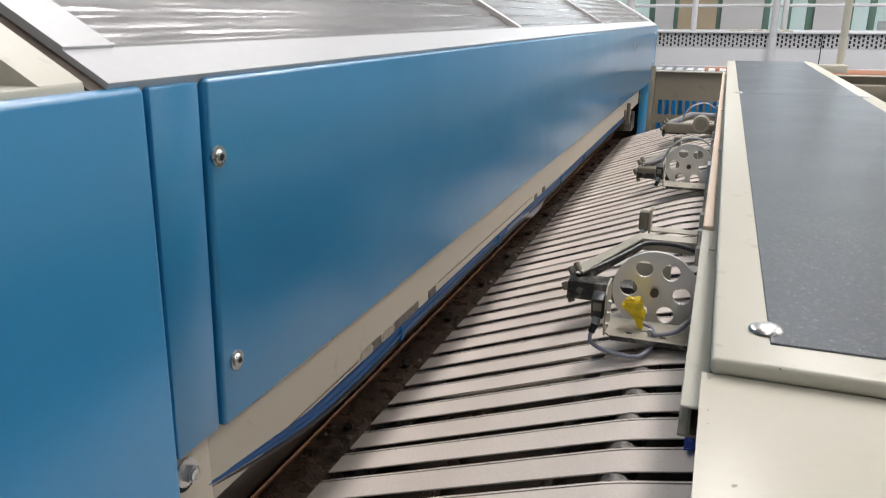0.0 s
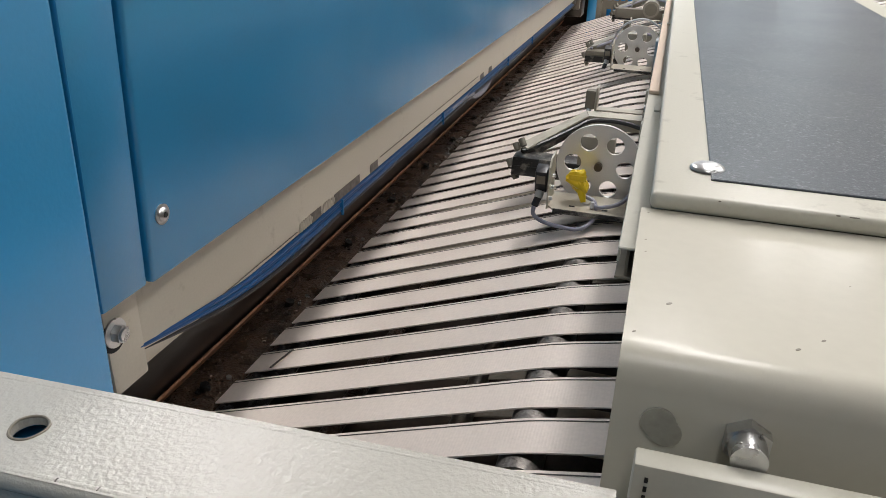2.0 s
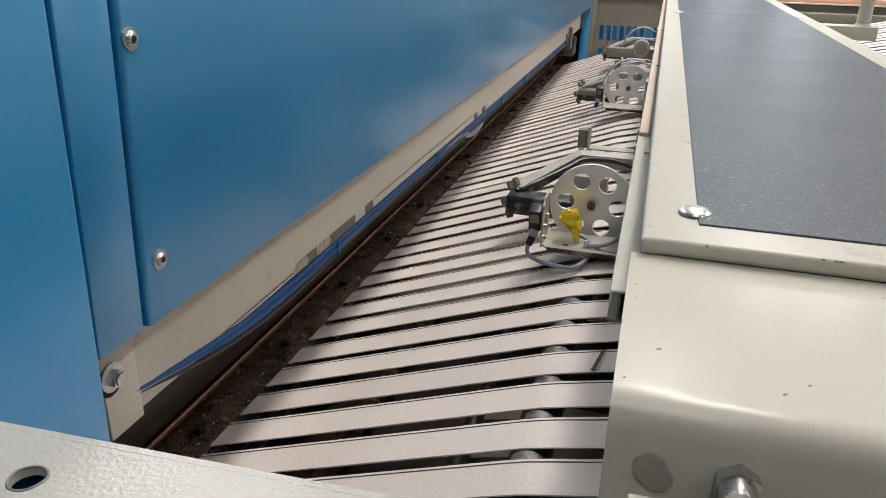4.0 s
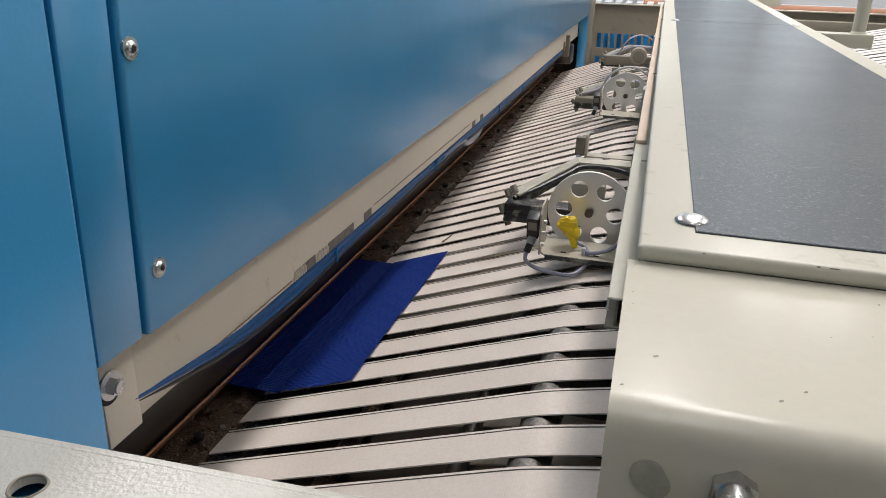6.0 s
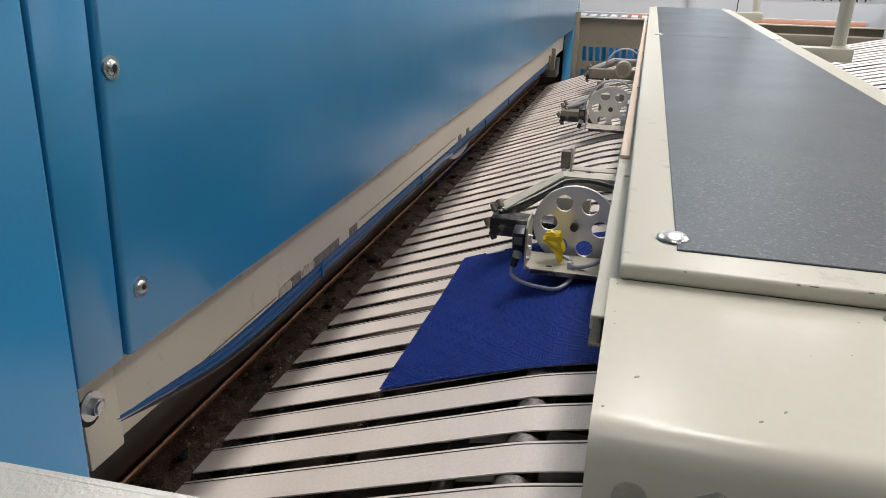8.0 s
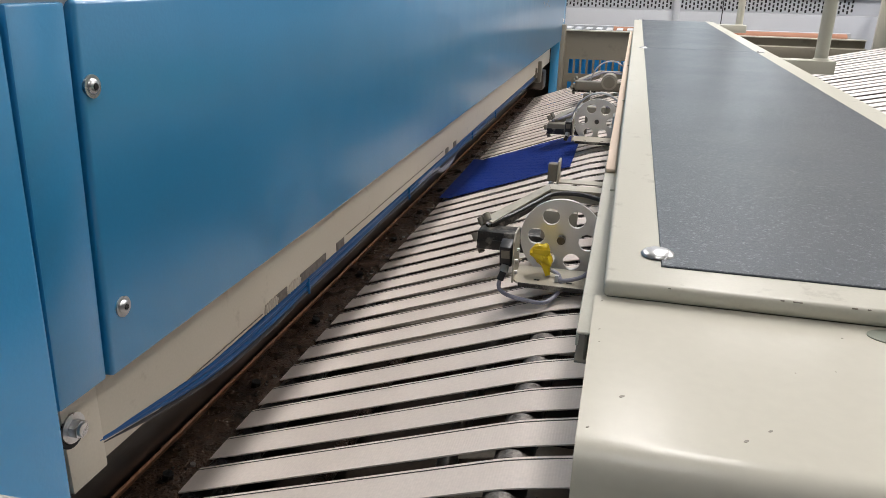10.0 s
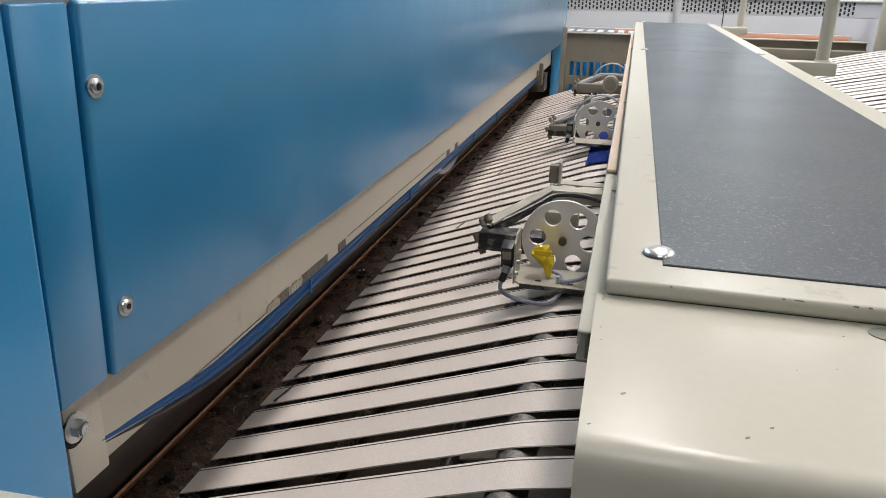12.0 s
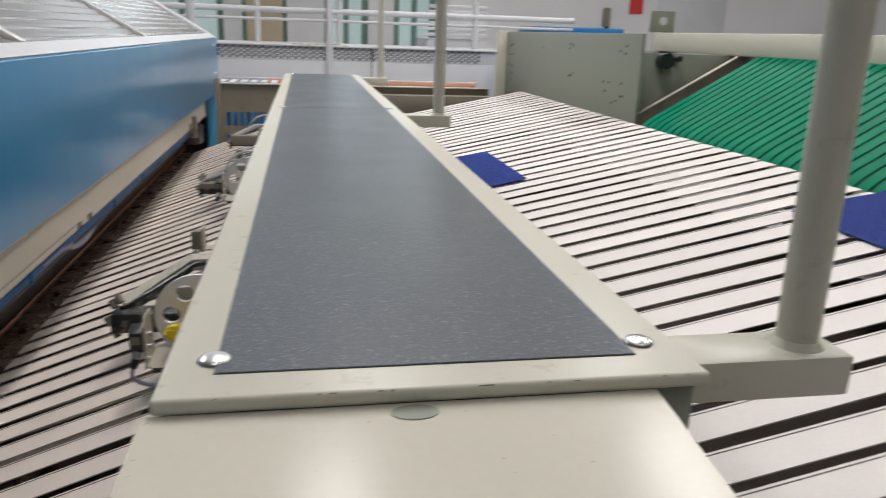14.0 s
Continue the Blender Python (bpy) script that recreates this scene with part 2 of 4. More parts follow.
def extruded(profile, y0, y1):
    """A solid whose (x, z) outline runs along y."""
    bm = bmesh.new()
    a = [bm.verts.new((x, y0, z)) for x, z in profile]
    b = [bm.verts.new((x, y1, z)) for x, z in profile]
    n = len(a)
    for i in range(n):
        bm.faces.new((a[i], a[(i + 1) % n], b[(i + 1) % n], b[i]))
    bm.faces.new(a[::-1])
    bm.faces.new(b)
    bmesh.ops.recalc_face_normals(bm, faces=bm.faces)
    return bm


def sheet(points, t):
    """A bent sheet's outline in (x, z) of thickness t below the given line."""
    out = []
    for i, (x, z) in enumerate(points):
        p, q = points[max(0, i - 1)], points[min(len(points) - 1, i + 1)]
        dx, dz = q[0] - p[0], q[1] - p[1]
        l = math.hypot(dx, dz)
        out.append((x + t * dz / l, z - t * dx / l))
    return list(points) + out[::-1]


def part(name, bm, material, parent=None, label="", smooth=True, m=None):
    me = bpy.data.meshes.new(name)
    bm.normal_update()
    bm.to_mesh(me)
    bm.free()
    me.materials.append(material)
    if smooth:
        me.polygons.foreach_set("use_smooth", [True] * len(me.polygons))
        me.set_sharp_from_angle(angle=radians(35))
    ob = new(name, me)
    if parent:
        ob.parent = parent
    if m is not None:
        ob.matrix_basis = m
    if label:
        ob["label"] = label
    return ob


def thing(name, label, category, group="", kind="", m=None):
    ob = new(name)
    ob.empty_display_size = 0.05
    if m is not None:
        ob.matrix_basis = m
    return tagged(ob, label, category, group, kind)


def solo(name, bm, material, label, category, group="", kind="", smooth=True):
    return tagged(part(name, bm, material, smooth=smooth), label, category, group, kind)


def tube(name, pts, r, material, parent=None, label=""):
    """A round cable through the given points, as a mesh."""
    pts = [Vector(p) for p in pts]
    fine = []
    n = len(pts)
    for i in range(n - 1):
        p0, p1, p2, p3 = pts[max(0, i - 1)], pts[i], pts[i + 1], pts[min(n - 1, i + 2)]
        steps = 6
        for k in range(steps):
            t = k / steps
            fine.append(0.5 * ((2 * p1) + (p2 - p0) * t + (2 * p0 - 5 * p1 + 4 * p2 - p3) * t * t + (3 * p1 - p0 - 3 * p2 + p3) * t ** 3))
    fine.append(pts[-1])
    bm = bmesh.new()
    rings = []
    for i, p in enumerate(fine):
        d = (fine[min(len(fine) - 1, i + 1)] - fine[max(0, i - 1)]).normalized()
        u = d.cross(Vector((0, 0, 1)) if abs(d.z) < 0.9 else Vector((1, 0, 0))).normalized()
        v = d.cross(u)
        rings.append([bm.verts.new(p + r * (math.cos(a) * u + math.sin(a) * v)) for a in [k * math.tau / 8 for k in range(8)]])
    for a, b in zip(rings, rings[1:]):
        for k in range(8):
            bm.faces.new((a[k], a[(k + 1) % 8], b[(k + 1) % 8], b[k]))
    bm.faces.new(rings[0])
    bm.faces.new(rings[-1])
    bmesh.ops.recalc_face_normals(bm, faces=bm.faces)
    return part(name, bm, material, parent, label)


def screw_head(bm, m, r, h):
    """A domed socket head with a hex recess, its axis along local z."""
    b2 = bmesh.new()
    prof = [(r * 1.0, 0), (r, h * 0.25), (r * 0.88, h * 0.65), (r * 0.62, h * 0.95), (r * 0.48, h), (r * 0.42, h * 0.9), (r * 0.40, h * 0.35), (0.0001, h * 0.35)]
    rings = []
    for k, (rr, z) in enumerate(prof):
        rings.append([b2.verts.new((rr * math.cos(a), rr * math.sin(a), z)) for a in [i * math.tau / 18 for i in range(18)]])
    for a, b in zip(rings, rings[1:]):
        for i in range(18):
            b2.faces.new((a[i], a[(i + 1) % 18], b[(i + 1) % 18], b[i]))
    b2.transform(m)
    me = bpy.data.meshes.new("tmp")
    b2.to_mesh(me)
    b2.free()
    bm.from_mesh(me)
    bpy.data.meshes.remove(me)
    return bm


TO_X = Matrix.Rotation(radians(90), 4, "Y")   # local z points along +x
TO_MINUS_Y = Matrix.Rotation(radians(90), 4, "X")

# ---- hall ----
HX0, HX1, HY0, HY1 = -7.0, 7.0, -5.0, 8.6
solo("floor", boxm(HX0, HX1, HY0, HY1, -0.1, 0), CONCRETE, "grey painted concrete hall floor", "floor", kind="structure")
solo("ceiling", boxm(HX0, HX1, HY0, HY1, CEIL, CEIL + 0.1), WALLPAINT, "white hall ceiling", "ceiling", kind="structure")
# West and south walls are unseen; their dark colour limits light from those sides.
solo("wall_west", boxm(HX0 - 0.15, HX0, HY0, HY1, 0, CEIL), WALLDIM, "unseen hall wall, made dull brown-grey to cut reflected light", "wall", kind="structure")
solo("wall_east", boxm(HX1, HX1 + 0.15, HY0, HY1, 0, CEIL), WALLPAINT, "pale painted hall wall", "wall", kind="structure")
solo("wall_south", boxm(HX0 - 0.15, HX1 + 0.15, HY0 - 0.15, HY0, 0, CEIL), WALLDIM, "unseen hall wall, made dull brown-grey to cut reflected light", "wall", kind="structure")

for lx, ly, lw in LAMPS:
    t = thing("unseen_ceiling_light", "long white ceiling light fitting, unseen, placed to light the hall", "ceiling light", "hall ceiling lights", m=pose(lx, ly, CEIL))
    part("housing", boxm(-0.22, 0.22, -0.75, 0.75, -0.06, -0.002, bevel=0.008), WHITE, t)
    part("diffuser", boxm(-0.19, 0.19, -0.72, 0.72, -0.075, -0.062, bevel=0.004), LIGHT, t, "glowing white diffuser")
    ld = bpy.data.lights.new("tube_light", "AREA")
    ld.shape, ld.size, ld.size_y, ld.energy, ld.color = "RECTANGLE", 0.36, 1.44, LAMP_W * lw, (1.0, 0.960, 0.950)
    lo = new("tube_light", ld)
    lo.matrix_basis = pose(lx, ly, CEIL - 0.085)

# ---- conveyor belts ----
PITCH, BW = 0.0645, 0.0468
TA, TB, TR, TG = math.tan(radians(19.5)), math.tan(radians(12.7)), 0.21, math.tan(radians(30))
BEND_X, BEND_Z = -0.07, 1.030
EDGE_X, EDGE_Z = 1.13, 1.237


def belt_z(x):
    if x < BEND_X:
        return BEND_Z + TA * (x - BEND_X)
    if x < 0.09:
        return BEND_Z + TB * (x - BEND_X)
    mid = BEND_Z + TB * (0.09 - BEND_X)
    start = EDGE_Z + TR * (0.34 - EDGE_X)
    if x < 0.34:
        return mid + (start - mid) * (x - 0.09) / 0.25
    if x < EDGE_X:
        return EDGE_Z + TR * (x - EDGE_X)
    if x < 1.53:
        return EDGE_Z + TG * (x - EDGE_X) - 0.004
    return EDGE_Z + TG * (1.53 - EDGE_X) - 0.004


XS = [-0.52, -0.30, -0.16] + [-0.10 + 0.01 * i for i in range(7)] + [0.0, 0.05, 0.09, 0.14, 0.2, 0.28, 0.34, 0.5, 0.7, 0.9, 1.05, 1.10]


def smooth_z(x, w=0.018):
    return (belt_z(x - w) + 2 * belt_z(x) + belt_z(x + w)) / 4


def first_line():
    """The delivery belts: up the slope, over the bend, round a hidden roller."""
    pts = [(x, smooth_z(x)) for x in XS if x < 0.10]
    cx, cz = 0.115, belt_z(0.105) - 0.026
    return pts + [(cx + 0.026 * math.cos(radians(a)), cz + 0.026 * math.sin(radians(a))) for a in (70, 35, 0, -35, -70)] + [(0.05, cz - 0.034)]


def second_line():
    """The folder belts, from under the beam to the end roller."""
    pts = [(0.20, belt_z(0.34) - 0.055), (0.175, belt_z(0.34) - 0.03), (0.20, belt_z(0.34) - 0.012)] + [(x, smooth_z(x)) for x in (0.30, 0.36, 0.5, 0.7, 0.9, 1.05, 1.10)]
    # round the end roller
    cx, cz, r = EDGE_X - 0.012, EDGE_Z - 0.030, 0.028
    for a in (78, 50, 20, -15, -50, -85):
        pts.append((cx + r * math.cos(radians(a)), cz + r * math.sin(radians(a))))
    pts.append((0.95, EDGE_Z - 0.098))
    return pts


PITCH_2, BW_2 = 0.0670, 0.0505
Y_FIRST = 0.1375 - BW / 2 - PITCH * 5
Y_SECOND = 0.493 + PITCH_2 / 2 - PITCH_2 * 14


def belt_set(material, line, skip, width, y_first, pitch, y_last, group, label, seed):
    """A row of equal belts; each carries a dark edge thread."""
    rng = random.Random(seed)
    made, meshes = [], None
    thread = sheet([(x, z + 0.0006) for x, z in line[skip[0]:skip[1]]], 0.0004)
    for i in range(70):
        y = y_first + pitch * i
        if y > y_last:
            break
        if meshes is None:
            b = part("conveyor_belt", extruded(sheet(line, 0.0016), -width / 2, width / 2), material)
            e = part("edge_thread", extruded(thread, width / 2 - 0.0052, width / 2 - 0.0040), BELTEDGE, b)
            meshes = b.data, e.data
        else:
            b, e = new("conveyor_belt", meshes[0]), new("edge_thread", meshes[1])
            e.parent = b
        e["label"] = "dark stitched edge thread"
        b.matrix_basis = pose(0, y + rng.uniform(-0.0016, 0.0016), rng.uniform(-0.0008, 0.0008), 0, 0, rng.uniform(-0.2, 0.2))
        tagged(b, label, "conveyor belt", group)
        made.append(b)
    return made


belts = belt_set(BELT, first_line(), (0, -6), BW, Y_FIRST, PITCH, 3.36, "ironer delivery belts", "cream woven ribbon conveyor belt, slightly soiled", 4)
belts_2 = belt_set(BELT_2, second_line(), (3, -7), BW_2, Y_SECOND, PITCH_2, 3.19, "folder belts", "clean white woven ribbon conveyor belt", 6)

# ---- conveyor frame under the belts ----
r = thing("bend_roller", "greasy dark steel roller under the belts", "roller")
part("roller_tube", cylm((BEND_X, -0.25, BEND_Z - 0.0255), (BEND_X, 3.38, BEND_Z - 0.0255), 0.0195, seg=28), DARKSTEEL, r)
part("shaft", cylm((BEND_X, -0.30, BEND_Z - 0.0215), (BEND_X, 3.41, BEND_Z - 0.0215), 0.008, seg=12), STEEL, r)
collar_mesh = None
for i in range(50):
    y = Y_FIRST + PITCH * (i + 0.5)
    if y > 3.35:
        break
    if collar_mesh is None:
        c = part("collar", cylm((0, -0.0065, 0), (0, 0.0065, 0), 0.0205, seg=26), WORNSTEEL, r, "worn steel collar")
        collar_mesh = c.data
    else:
        c = new("collar", collar_mesh)
        c.parent = r
        c["label"] = "worn steel collar"
    c.matrix_basis = pose(BEND_X + 0.002, y + 0.001, BEND_Z - 0.0225, 0, 37 * i, 0)
r = thing("feed_roller", "black rubber roller under the belts beside the scraper", "roller")
part("roller_tube", cylm((-0.425, -0.3, belt_z(-0.425) - 0.0245), (-0.425, 3.36, belt_z(-0.425) - 0.0245), 0.022, seg=32), RUBBER, r)
part("shaft", cylm((-0.425, -0.34, belt_z(-0.425) - 0.0245), (-0.425, 3.40, belt_z(-0.425) - 0.0245), 0.008, seg=12), STEEL, r)
r = thing("end_roller", "steel roller at the end of the cream belts", "roller")
part("roller_tube", cylm((EDGE_X - 0.012, -0.45, EDGE_Z - 0.030), (EDGE_X - 0.012, 3.18, EDGE_Z - 0.030), 0.0255, seg=24), DARKSTEEL, r)
part("shaft", cylm((EDGE_X - 0.012, -0.5, EDGE_Z - 0.030), (EDGE_X - 0.012, 3.2, EDGE_Z - 0.030), 0.008, seg=12), STEEL, r)
# The pan's dark colour carries the shade under the belts.
pan = thing("machine_pan", "metal pan below the belts, coloured dark for the shade there", "machine pan")
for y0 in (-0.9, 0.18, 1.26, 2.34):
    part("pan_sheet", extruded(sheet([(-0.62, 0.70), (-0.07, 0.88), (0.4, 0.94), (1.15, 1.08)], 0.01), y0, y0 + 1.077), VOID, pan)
    part("pan_rib", extruded(sheet([(-0.60, 0.74), (-0.07, 0.905), (0.4, 0.965), (1.1, 1.095)], 0.03), y0 + 0.5, y0 + 0.512), RUST, pan)
rng = random.Random(9)
low_line = [(-0.50, smooth_z(-0.50) - 0.075), (-0.20, smooth_z(-0.20) - 0.075), (-0.05, BEND_Z - 0.085), (0.3, BEND_Z - 0.07)]
low_mesh = None
for i in range(44):
    y = Y_FIRST + PITCH * (i + 0.5)
    if rng.random() < 0.35:
        continue
    if low_mesh is None:
        lb = part("return_belt", extruded(sheet(low_line, 0.0016), -0.012, 0.012), LOWBELT)
        low_mesh = lb.data
    else:
        lb = new("return_belt", low_mesh)
    lb.matrix_basis = pose(0, y + rng.uniform(-0.012, 0.012), rng.uniform(-0.01, 0.004), 0, 0, rng.uniform(-3.5, 3.5))
    tagged(lb, "soiled return belt running below the upper belts", "conveyor belt", "return belts")
for zz, xx, mm in ((-0.085, -0.16, DARKSTEEL), (-0.10, -0.33, RUST)):
    solo("cross_rod", cylm((xx, -0.4, belt_z(xx) + zz), (xx, 3.40, belt_z(xx) + zz), 0.012, seg=12), mm, "dark rod under the belts", "rod", "rods under the belts")

# ---- ironer: blue side casing, trim, scraper ----
PX = -0.337
casing = thing("ironer_casing", "blue powder-coated side casing of a flatwork ironer", "ironer")
def lean_edge(bm, y_limit, k=0.055):
    """Leans the edge beyond y_limit a little, as the sheet is hung."""
    for v in bm.verts:
        if (v.co.y < y_limit[1]) and (v.co.y > y_limit[0]):
            v.co.y += k * (v.co.z - 1.30)
    return bm


main = part("main_panel", lean_edge(boxm(PX - 0.028, PX, 0.0240, 3.45, 1.175, 1.434, bevel=0.0035, seg=3), (-1, 0.5)), BLUE, casing)
part("joint_back", boxm(PX - 0.040, PX - 0.032, -0.05, 0.06, 1.18, 1.42), VOID, casing)
part("joint_strip", lean_edge(boxm(PX - 0.03, PX - 0.0012, -0.0285, 0.0182, 1.177, 1.4325, bevel=0.002), (-1, 1), 0.05), BLUE, casing)
part("side_panel", lean_edge(boxm(PX - 0.035, PX, -1.35, -0.0305, 0.55, 1.434, bevel=0.005, seg=3), (-0.5, 1), 0.035), BLUE, casing)
part("end_return", boxm(PX - 0.045, PX - 0.004, 3.36, 3.415, 0.85, 1.27, bevel=0.004), BLUE, casing)
part("far_panel", boxm(PX - 0.028, PX, 3.4525, 3.54, 1.05, 1.434, bevel=0.003), BLUE, casing)
for sy, sz in ((0.037, 1.380), (0.037, 1.223), (3.41, 1.40), (3.41, 1.27)):
    s = part("panel_screw", screw_head(bmesh.new(), Matrix.Translation((PX + 0.0008, sy, sz)) @ TO_X, 0.0053, 0.0028), STEEL, casing, "zinc button-head socket screw")
    part("socket", cylm((PX + 0.002, sy, sz), (PX + 0.0040, sy, sz), 0.0022, seg=6), HOLE, s)
    part("washer", cylm((PX - 0.001, sy, sz), (PX + 0.0012, sy, sz), 0.0078, seg=24), STEEL, s)
rng = random.Random(12)
for i in range(5):
    y0, z0 = 2.55 + 0.05 * i, 1.365 + rng.uniform(-0.02, 0.02)
    part("scratch", boxm(PX - 0.0005, PX + 0.0006, y0, y0 + rng.uniform(0.01, 0.03), z0, z0 + rng.uniform(0.004, 0.014), bevel=0.0005, seg=1), BLACK, casing, "dark scuff mark")

# sloping hood
hood = thing("ironer_hood", "sloping hood with ribbed reflective panes in white frames", "hood")


def hood_at(u):
    """The point u metres up the 30 degree slope."""
    return (PX - 0.004 - u * math.cos(radians(30)), 1.4355 + u * math.sin(radians(30)))


def hood_piece(u0, u1, y0, y1, t, lift=0.0):
    a, b = hood_at(u0), hood_at(u1)
    n = (math.sin(radians(30)) * lift, math.cos(radians(30)) * lift)
    return extruded(sheet([(b[0] + n[0], b[1] + n[1]), (a[0] + n[0], a[1] + n[1])], t), y0, y1)


part("lower_rail", hood_piece(0.0, 0.036, -0.052, 3.54, 0.02, 0.002), WHITE, hood, "white painted lower rail")
part("upper_rail", hood_piece(0.52, 0.58, -0.052, 3.54, 0.02, 0.002), WHITE, hood)
for y0, y1 in ((-0.052, -0.012), (0.985, 1.005), (1.985, 2.005), (3.43, 3.54)):
    part("stile", hood_piece(0.036, 0.52, y0, y1, 0.016, 0.004), WHITE if y0 < 0.5 or y0 > 3 else ALU, hood)
for y0, y1 in ((-0.012, 0.985), (1.005, 1.985), (2.005, 3.43)):
    bm = bmesh.new()
    n = 58
    a0 = []
    for k in range(n + 1):
        u = 0.036 + (0.52 - 0.036) * k / n
        h = 0.0016 * math.sin(k * math.pi / 2)
        x, z = hood_at(u)
        x, z = x + math.sin(radians(30)) * (h - 0.004), z + math.cos(radians(30)) * (h - 0.004)
        row = []
        for j in range(15):
            yy = y0 + (y1 - y0) * j / 14
            w = 0.0011 * noise.noise((u * 9, yy * 3.1, 0)) * math.sin(math.pi * j / 14)
            row.append(bm.verts.new((x, yy, z + w)))
        a0.append(row)
    for p, q in zip(a0, a0[1:]):
        for j in range(14):
            bm.faces.new((p[j], p[j + 1], q[j + 1], q[j]))
    r0 = bmesh.ops.solidify(bm, geom=bm.faces[:], thickness=0.003)
    part("pane", bm, PANE, hood, "ribbed reflective pane with wavy highlights")
part("back_casing", extruded([(-1.75, 0.6), (-0.95, 0.6), (-0.95, 1.74), (-1.75, 1.74)], -1.3, 3.54), WHITE, hood)
# No seal here: a dark strip stands in for the gap's shade.
part("gap_shade_strip", hood_piece(-0.002, 0.62, -0.0640, -0.0522, 0.024, -0.002), VOID, hood, "dark strip standing in for the shaded gap beside the strut")
post = thing("hood_strut", "pale painted diagonal strut beside the hood", "strut")
part("strut_bar", hood_piece(0.006, 0.62, -0.094, -0.0642, 0.03, 0.0), CREAM, post)
part("strut_foot", boxm(-0.40, -0.345, -0.15, -0.064, 1.425, 1.4385, bevel=0.002), CREAM, post)
solo("casing_top", boxm(-0.95, PX - 0.003, -1.35, -0.055, 1.405, 1.4335, bevel=0.003), CREAM, "pale painted top plate of the ironer", "top plate")
solo("hinge_block", boxm(-0.46, -0.40, -0.26, -0.13, 1.4345, 1.475, bevel=0.006), STEEL, "grey metal hinge block on the top plate", "hinge")

trim = thing("scraper_bracket", "cream painted plate along the underside of the blue casing", "bracket plate")
part("trim_plate", boxm(-0.390, -0.385, 0.05, 3.36, 1.0735, 1.20, bevel=0.0012), TRIMCREAM, trim)
part("end_plate", boxm(-0.390, -0.3845, 0.012, 0.052, 1.066, 1.20, bevel=0.0015), TRIMCREAM, trim)
bolt = part("hex_bolt", cylm((-0.3845, 0.021, 1.122), (-0.3755, 0.021, 1.122), 0.0074, seg=6), STEEL, trim, "zinc hex bolt")
part("bolt_hole", cylm((-0.3847, 0.0195, 1.1190), (-0.3838, 0.0195, 1.1190), 0.0132, seg=28), HOLE, bolt)
part("washer", cylm((-0.3840, 0.021, 1.122), (-0.3825, 0.021, 1.122), 0.0122, seg=28), STEEL, bolt)
part("bolt_tip", cylm((-0.3755, 0.021, 1.122), (-0.3738, 0.021, 1.122), 0.0058, 0.0050, seg=16), STEEL, bolt)
rng = random.Random(5)
CHIP = mat("chipped_undercoat", (0.16, 0.14, 0.12), 0.8, vary=0.4, scale=60, bump=0.4)
SEALANT = mat("pale_sealant", (0.55, 0.50, 0.42), 0.7, vary=0.2, scale=80, bump=0.6)
for y0, y1 in ((0.365, 0.395), (0.435, 0.52), (0.56, 0.59), (1.22, 1.25), (1.30, 1.33)):
    part("bare_patch", extruded([(-0.3849, 1.0745), (-0.3841, 1.0745), (-0.3841, 1.0868), (-0.3849, 1.0868)], y0, y1), CHIP, trim, "bare dark patch where paint has come off")
for y0 in (0.335, 0.40):
    for k in range(7):
        yy = y0 + 0.0048 * k
        part("sealant_ridge", cylm((-0.3842, yy, 1.0755), (-0.3842, yy + 0.004, 1.0755 + rng.uniform(0.008, 0.012)), 0.0017, seg=6), SEALANT, trim, "ridge of pale sealant")
part("plate_seam", boxm(-0.3852, -0.3842, 0.60, 1.20, 1.0865, 1.0875), CHIP, trim)
part("plate_seam", boxm(-0.3852, -0.3842, 0.13, 0.33, 1.0780, 1.0788), CHIP, trim)

# Walls and roof of the inside are coloured as deep shade.
inner = thing("ironer_interior", "inside of the ironer under the casing, shade put into its colour", "ironer interior")
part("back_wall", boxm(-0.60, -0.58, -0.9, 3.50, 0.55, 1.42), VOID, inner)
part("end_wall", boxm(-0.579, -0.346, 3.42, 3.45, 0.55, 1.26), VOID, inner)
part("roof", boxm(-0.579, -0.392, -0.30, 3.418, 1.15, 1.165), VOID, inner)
part("bearing", boxm(-0.47, -0.375, 3.05, 3.16, 0.98, 1.06, bevel=0.006), DARKSTEEL, inner)
part("bearing_arm", boxm(-0.40, -0.37, 2.90, 2.93, 1.03, 1.12, bevel=0.004), TAUPE, inner)
scraper = thing("scraper_bar", "dark greasy scraper bar with rusted lip and bolts", "scraper bar")
part("upper_plate", extruded(sheet([(-0.505, 0.908), (-0.492, 0.926), (-0.432, 1.012), (-0.402, 1.064)][::-1], 0.006), -0.35, 3.36), BLACKSTRIP, scraper)
part("rust_lip", extruded(sheet([(-0.505, 0.901), (-0.4965, 0.9115), (-0.4885, 0.9235)][::-1], -0.003), -0.35, 3.36), RUSTEDGE, scraper, "orange rusted lip")
part("lower_bar", extruded([(-0.53, 0.86), (-0.53, 0.8885), (-0.505, 0.8935), (-0.462, 0.9005), (-0.446, 0.897), (-0.440, 0.885), (-0.440, 0.86)], -0.35, 3.36), RUST, scraper,
     "rust-brown greasy lower bar")
rng = random.Random(7)
